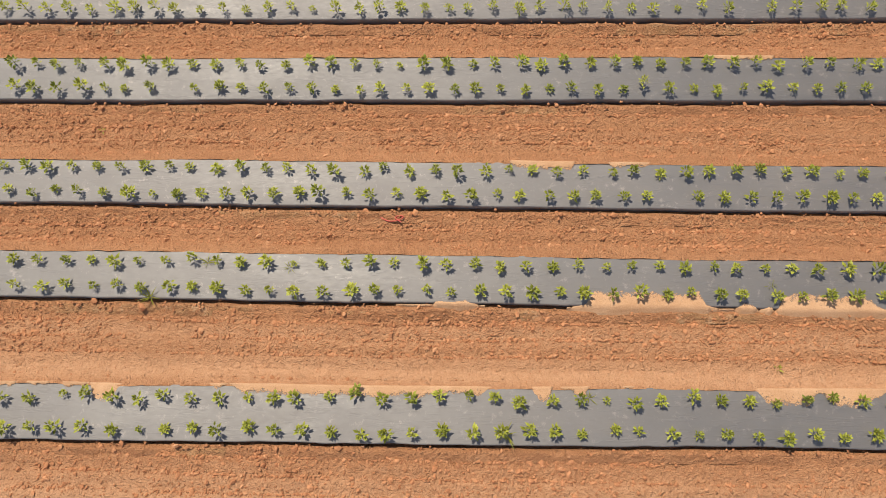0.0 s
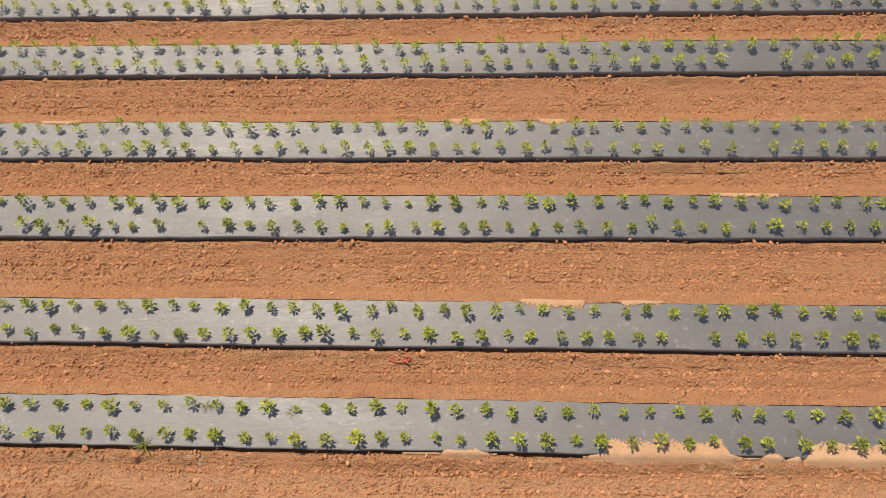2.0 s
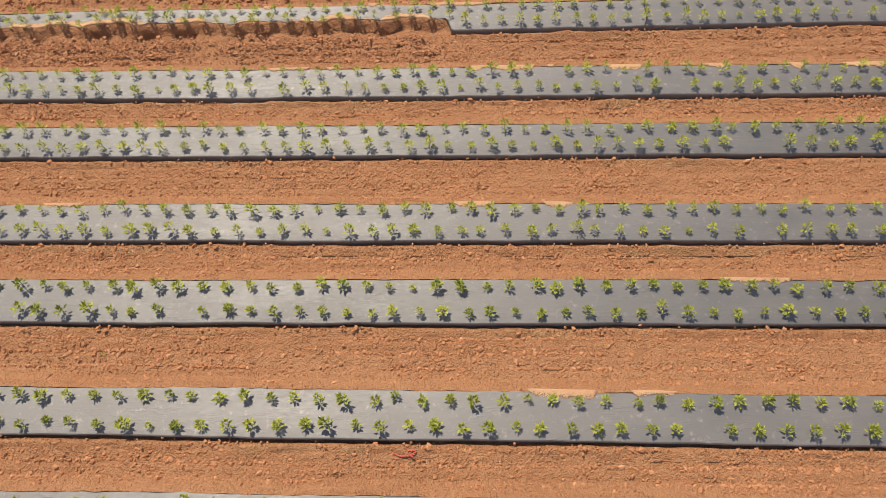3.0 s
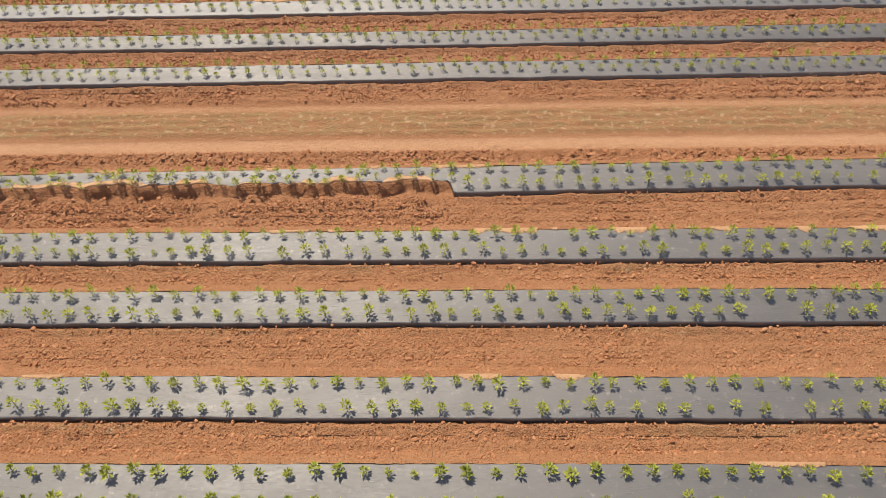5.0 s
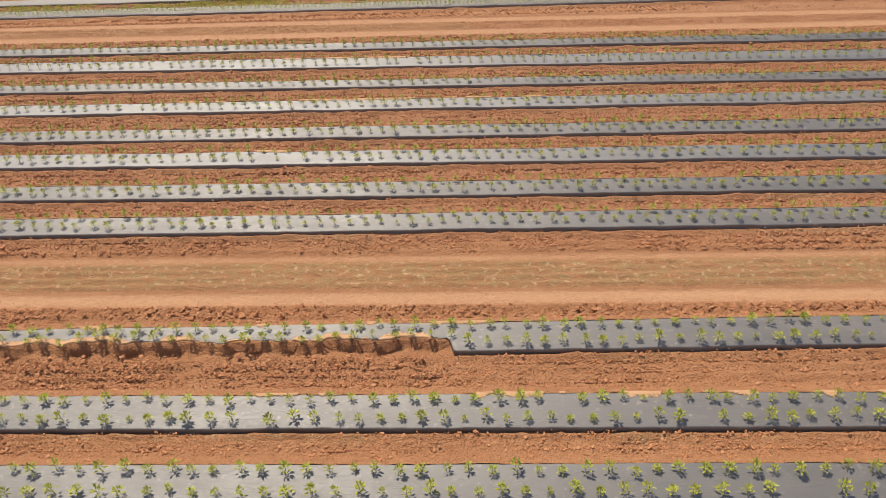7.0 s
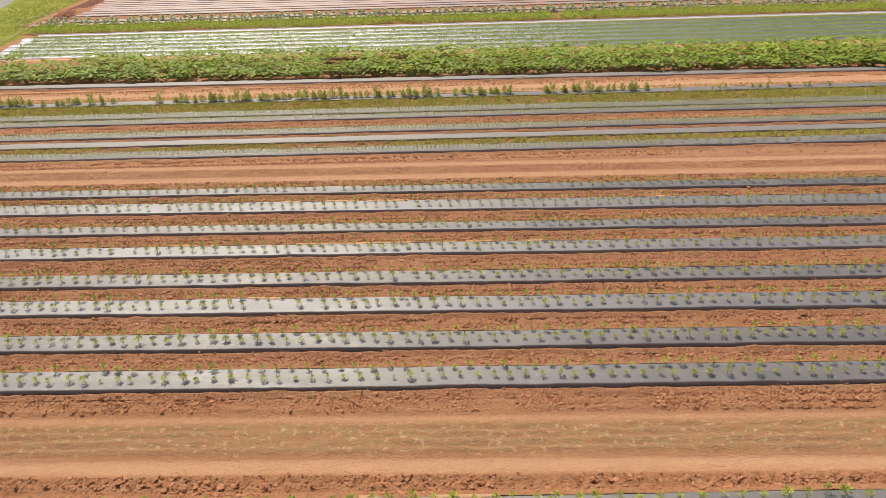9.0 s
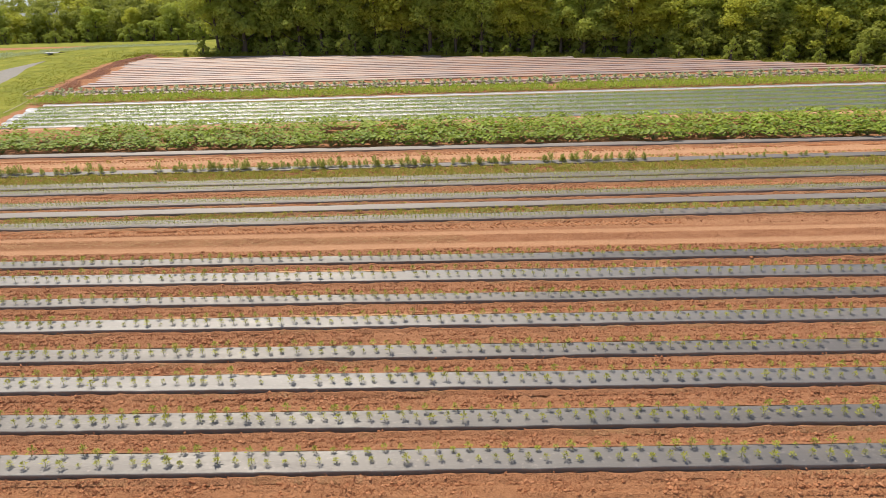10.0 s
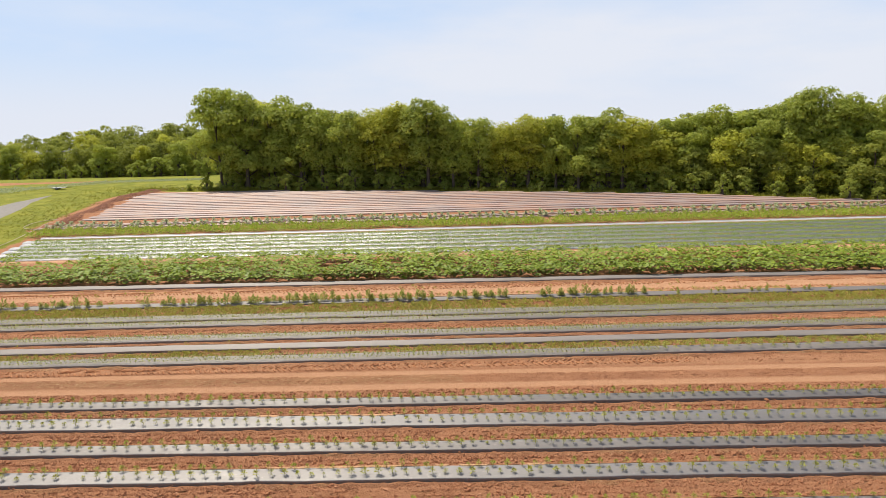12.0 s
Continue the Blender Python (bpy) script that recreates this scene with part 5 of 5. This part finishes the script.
def tree_arrays(seed, high=12.0, spread=0.30, low=0.16, cards=3600, leaf=0.42, lobes_from=38, big=0.095):
    """A trunk with limbs, and leaf sprays gathered in many uneven lobes."""
    rng = np.random.default_rng(seed)
    lean = rng.normal(0, 0.35, 2)
    stem = [(lean[0] * t * t, lean[1] * t * t, high * 0.8 * t - 0.2) for t in np.linspace(0, 1, 7)]
    wood = [tube(stem, np.linspace(0.26, 0.05, 7), 8)]
    lobes = []
    count = lobes_from + int(rng.integers(0, 12))
    top = rng.uniform(0.55, 0.95)
    for k in range(count):
        t = low + (0.93 - low) * (k + rng.uniform(0, 1)) / count
        a = k * 2.4 + rng.uniform(-0.9, 0.9)
        shape = math.sin(math.pi * min(1.0, 0.22 + 0.72 * t)) ** top
        r = high * spread * shape * rng.uniform(0.2, 1.1)
        c = np.array([math.cos(a) * r, math.sin(a) * r, high * t * rng.uniform(0.94, 1.04)])
        lobes.append((c, high * big * rng.uniform(0.45, 1.4)))
        if k % 4 == 0:
            b = np.array(stem[min(5, int(t * 6))])
            wood.append(tube([b, (b + c) / 2 + np.array([0, 0, -0.25]), c], [0.09, 0.06, 0.02], 5))
    w = np.array([r ** 2 for _, r in lobes])
    pick = rng.choice(len(lobes), cards, p=w / w.sum())
    C, R = np.array([c for c, _ in lobes])[pick], np.array([r for _, r in lobes])[pick]
    d = rng.normal(0, 1, (cards, 3))
    d /= np.linalg.norm(d, axis=1, keepdims=True)
    d[:, 2] = np.where(d[:, 2] < -0.45, -d[:, 2], d[:, 2])
    pos = C + d * (R * (0.55 + 0.55 * rng.random(cards) ** 0.8))[:, None] * np.array([1.1, 1.1, 0.95])
    pos[:, 2] *= high / np.quantile(pos[:, 2], 0.998)
    up = d * 1.0 + rng.normal(0, 0.38, (cards, 3)) + np.array([0, 0, 0.12])
    ahead = np.cross(up, rng.normal(0, 1, (cards, 3)))
    leaves = many(SPRAY, SPRAY_FACES, frames_of(pos, ahead, up, leaf * rng.uniform(0.5, 1.4, cards)))
    return leaves, joined(wood)


def tree_master(name, label, seed, material, **shape):
    leaves, wood = tree_arrays(seed, **shape)
    root = thing(name, (0, 0, -60), label=label, category="tree" if name == "tree" else "shrub", group="woods" if name == "tree" else "shrubs")
    piece("trunk", mesh_of("trunk", *wood, BARK, True), root)
    piece("crown", mesh_of("crown", *leaves, material), root)
    return root


def build_woods():
    rng = np.random.default_rng(91)
    dark, pale = "broad-leaved tree with a dense deep green crown", "broad-leaved tree with a pale yellow-green crown"
    masters = [tree_master("tree", pale if k in (2, 5) else dark, 1000 + k, TREE_LEAF_PALE if k in (2, 5) else TREE_LEAF, spread=0.22 + 0.03 * (k % 4), low=0.22 + 0.05 * (k % 3), cards=7500, leaf=0.30, big=0.085 + 0.014 * (k % 3)) for k in range(8)]
    distant = [tree_master("tree", pale if k == 1 else dark, 1200 + k, TREE_LEAF_PALE if k == 1 else DISTANT_LEAF, spread=0.34, low=0.02, cards=2600, leaf=0.46, lobes_from=34, big=0.10) for k in range(5)]
    giant = tree_master("tree", "tall spreading tree with open limbs and a rounded crown", 1050, TREE_LEAF, high=15.9, spread=0.34, low=0.32, cards=12000, leaf=0.32, lobes_from=50, big=0.072)
    shrubs = [tree_master("shrub", "bushy bright green shrub at the edge of the woods", 1100 + k, SHRUB_LEAF, high=3.0, spread=0.42, low=0.06, cards=1300, leaf=0.17, lobes_from=26, big=0.11) for k in range(3)]
    used = set()

    def put(pool, n, x, y, high, wide=1.0):
        """high: height in metres of the crown's top over the ground."""
        unit = 3.0 if pool is shrubs else 15.9 if giant in pool else 12.0      # the height at which each kind was modelled
        s = high / unit
        w = s * wide * rng.uniform(0.9, 1.2)
        m = Matrix.LocRotScale((x, y, float(fall(x, y))), Euler((0, 0, rng.uniform(0, 6.28))), (w, w, s))
        ob = pool[n % len(pool)]
        if ob in used:
            copy_thing(ob, m)
        else:
            ob.matrix_world = m
            ob.scale = (1, 1, 1)
            used.add(ob)

    # the front of the woods: x and height of each crown
    front = [(-38.2, 15.9), (-33.4, 15.1), (-28.8, 14.4), (-24.4, 13.1), (-20.8, 12.2), (-16.3, 11.8), (-12.2, 12.0), (-8.2, 12.7), (-3.9, 13.2), (-0.1, 10.8), (3.7, 10.3),
             (7.8, 9.6), (11.0, 10.5), (14.9, 10.3), (17.9, 10.4), (20.7, 11.2), (23.9, 10.2), (27.2, 9.6), (31.0, 10.1), (34.5, 11.0), (37.9, 11.9), (41.2, 11.3),
             (44.6, 12.4), (46.9, 13.1), (50.6, 12.2), (55, 12), (60, 12.5), (66, 12)]
    tops = lambda v: np.interp(v, [a for a, _ in front], [b for _, b in front])
    for k in range(9):                                    # the side of the woods that turns away
        put(masters, k, -38.5 + rng.uniform(-1.0, 1.0), 123 + 5 * k, 12.0)
    for n, (x, h) in enumerate(front):
        put([giant] if n == 0 else masters, n * 3 + n // 8, x, float(tree_edge(x)) + rng.uniform(0.0, 1.2) + 5.0 * float(ease(26, 34, x)), h * (1 - 0.05 * float(ease(24, 30, x)) + 0.06 * float(ease(42, 47, x))), 1.08 if n else 1.0)
    for row in range(2):                                  # the trees behind them close the gaps
        for n in range(27):
            x = -36 + 3.7 * n + 1.8 * row + rng.uniform(-0.9, 0.9)
            put(distant, n * 2 + row, x, float(tree_edge(x)) + 4.0 + 4.0 * row + 5.0 * float(ease(26, 34, x)) + rng.uniform(-1, 1), float(tops(x)) * rng.uniform(0.80, 0.95), 1.2)
    for n in range(30):                                   # undergrowth in the shade below the crowns
        x = -37 + n * 2.3 + rng.uniform(-0.8, 0.8)
        put(shrubs, n, x, float(tree_edge(x)) + rng.uniform(1.5, 3.0), rng.uniform(3.0, 4.6), 1.3)
    for n in range(38):                                   # low growth at the foot of the woods
        x = -42 + n * 2.75 + rng.uniform(-1.0, 1.0)
        tall = 3.2 if x > 30 else (2.6 if x < -8 else 1.6)
        put(shrubs, n, x, float(tree_edge(x)) - rng.uniform(2.8, 4.6), tall * rng.uniform(0.4, 1.15), 1.0)
    for n in range(36):                                   # where the woods come near, their crowns rise in tiers from the ground
        x = 28.5 + n * 1.05 + rng.uniform(-0.7, 0.7)
        tier = n % 3
        put(masters if tier == 2 else distant, n + n // 3, x, float(tree_edge(x)) - 1.2 + 1.9 * tier + rng.uniform(-0.6, 0.6), (3.6, 6.0, 8.6)[tier] * rng.uniform(0.8, 1.15), 1.25)
    # the far woods beyond the grass
    skyline = lambda v: np.interp(v, [-165, -124, -109, -98, -85, -73, -55], [10.0, 11.2, 11.6, 13.8, 13.6, 14.0, 14.0])
    for row in range(3):
        for n in range(25):
            x = -157 + n * 4.0 + rng.uniform(-1.6, 1.6) + row * 1.4
            share = (0.62, 0.84, 1.0)[row] * rng.uniform(0.86, 1.04)
            put(distant, n * 3 + row, x, 180 + 9 * row + rng.uniform(-2.5, 2.5), float(skyline(x)) * share, 1.15)
    for x, y, h in ((-86.4, 176, 8.2), (-110, 176, 8.6), (-77, 177, 7.6), (-68, 176, 8.4), (-102, 180, 6.6), (-106, 180, 6.4)):
        put(masters, int(-x), x, y, h, 1.25)
    for n in range(30):
        put(shrubs, n, -141 + n * 2.9 + rng.uniform(-1, 1), 174 + rng.uniform(-1.5, 1.5), rng.uniform(2.0, 5.0), 1.1)


build_woods()
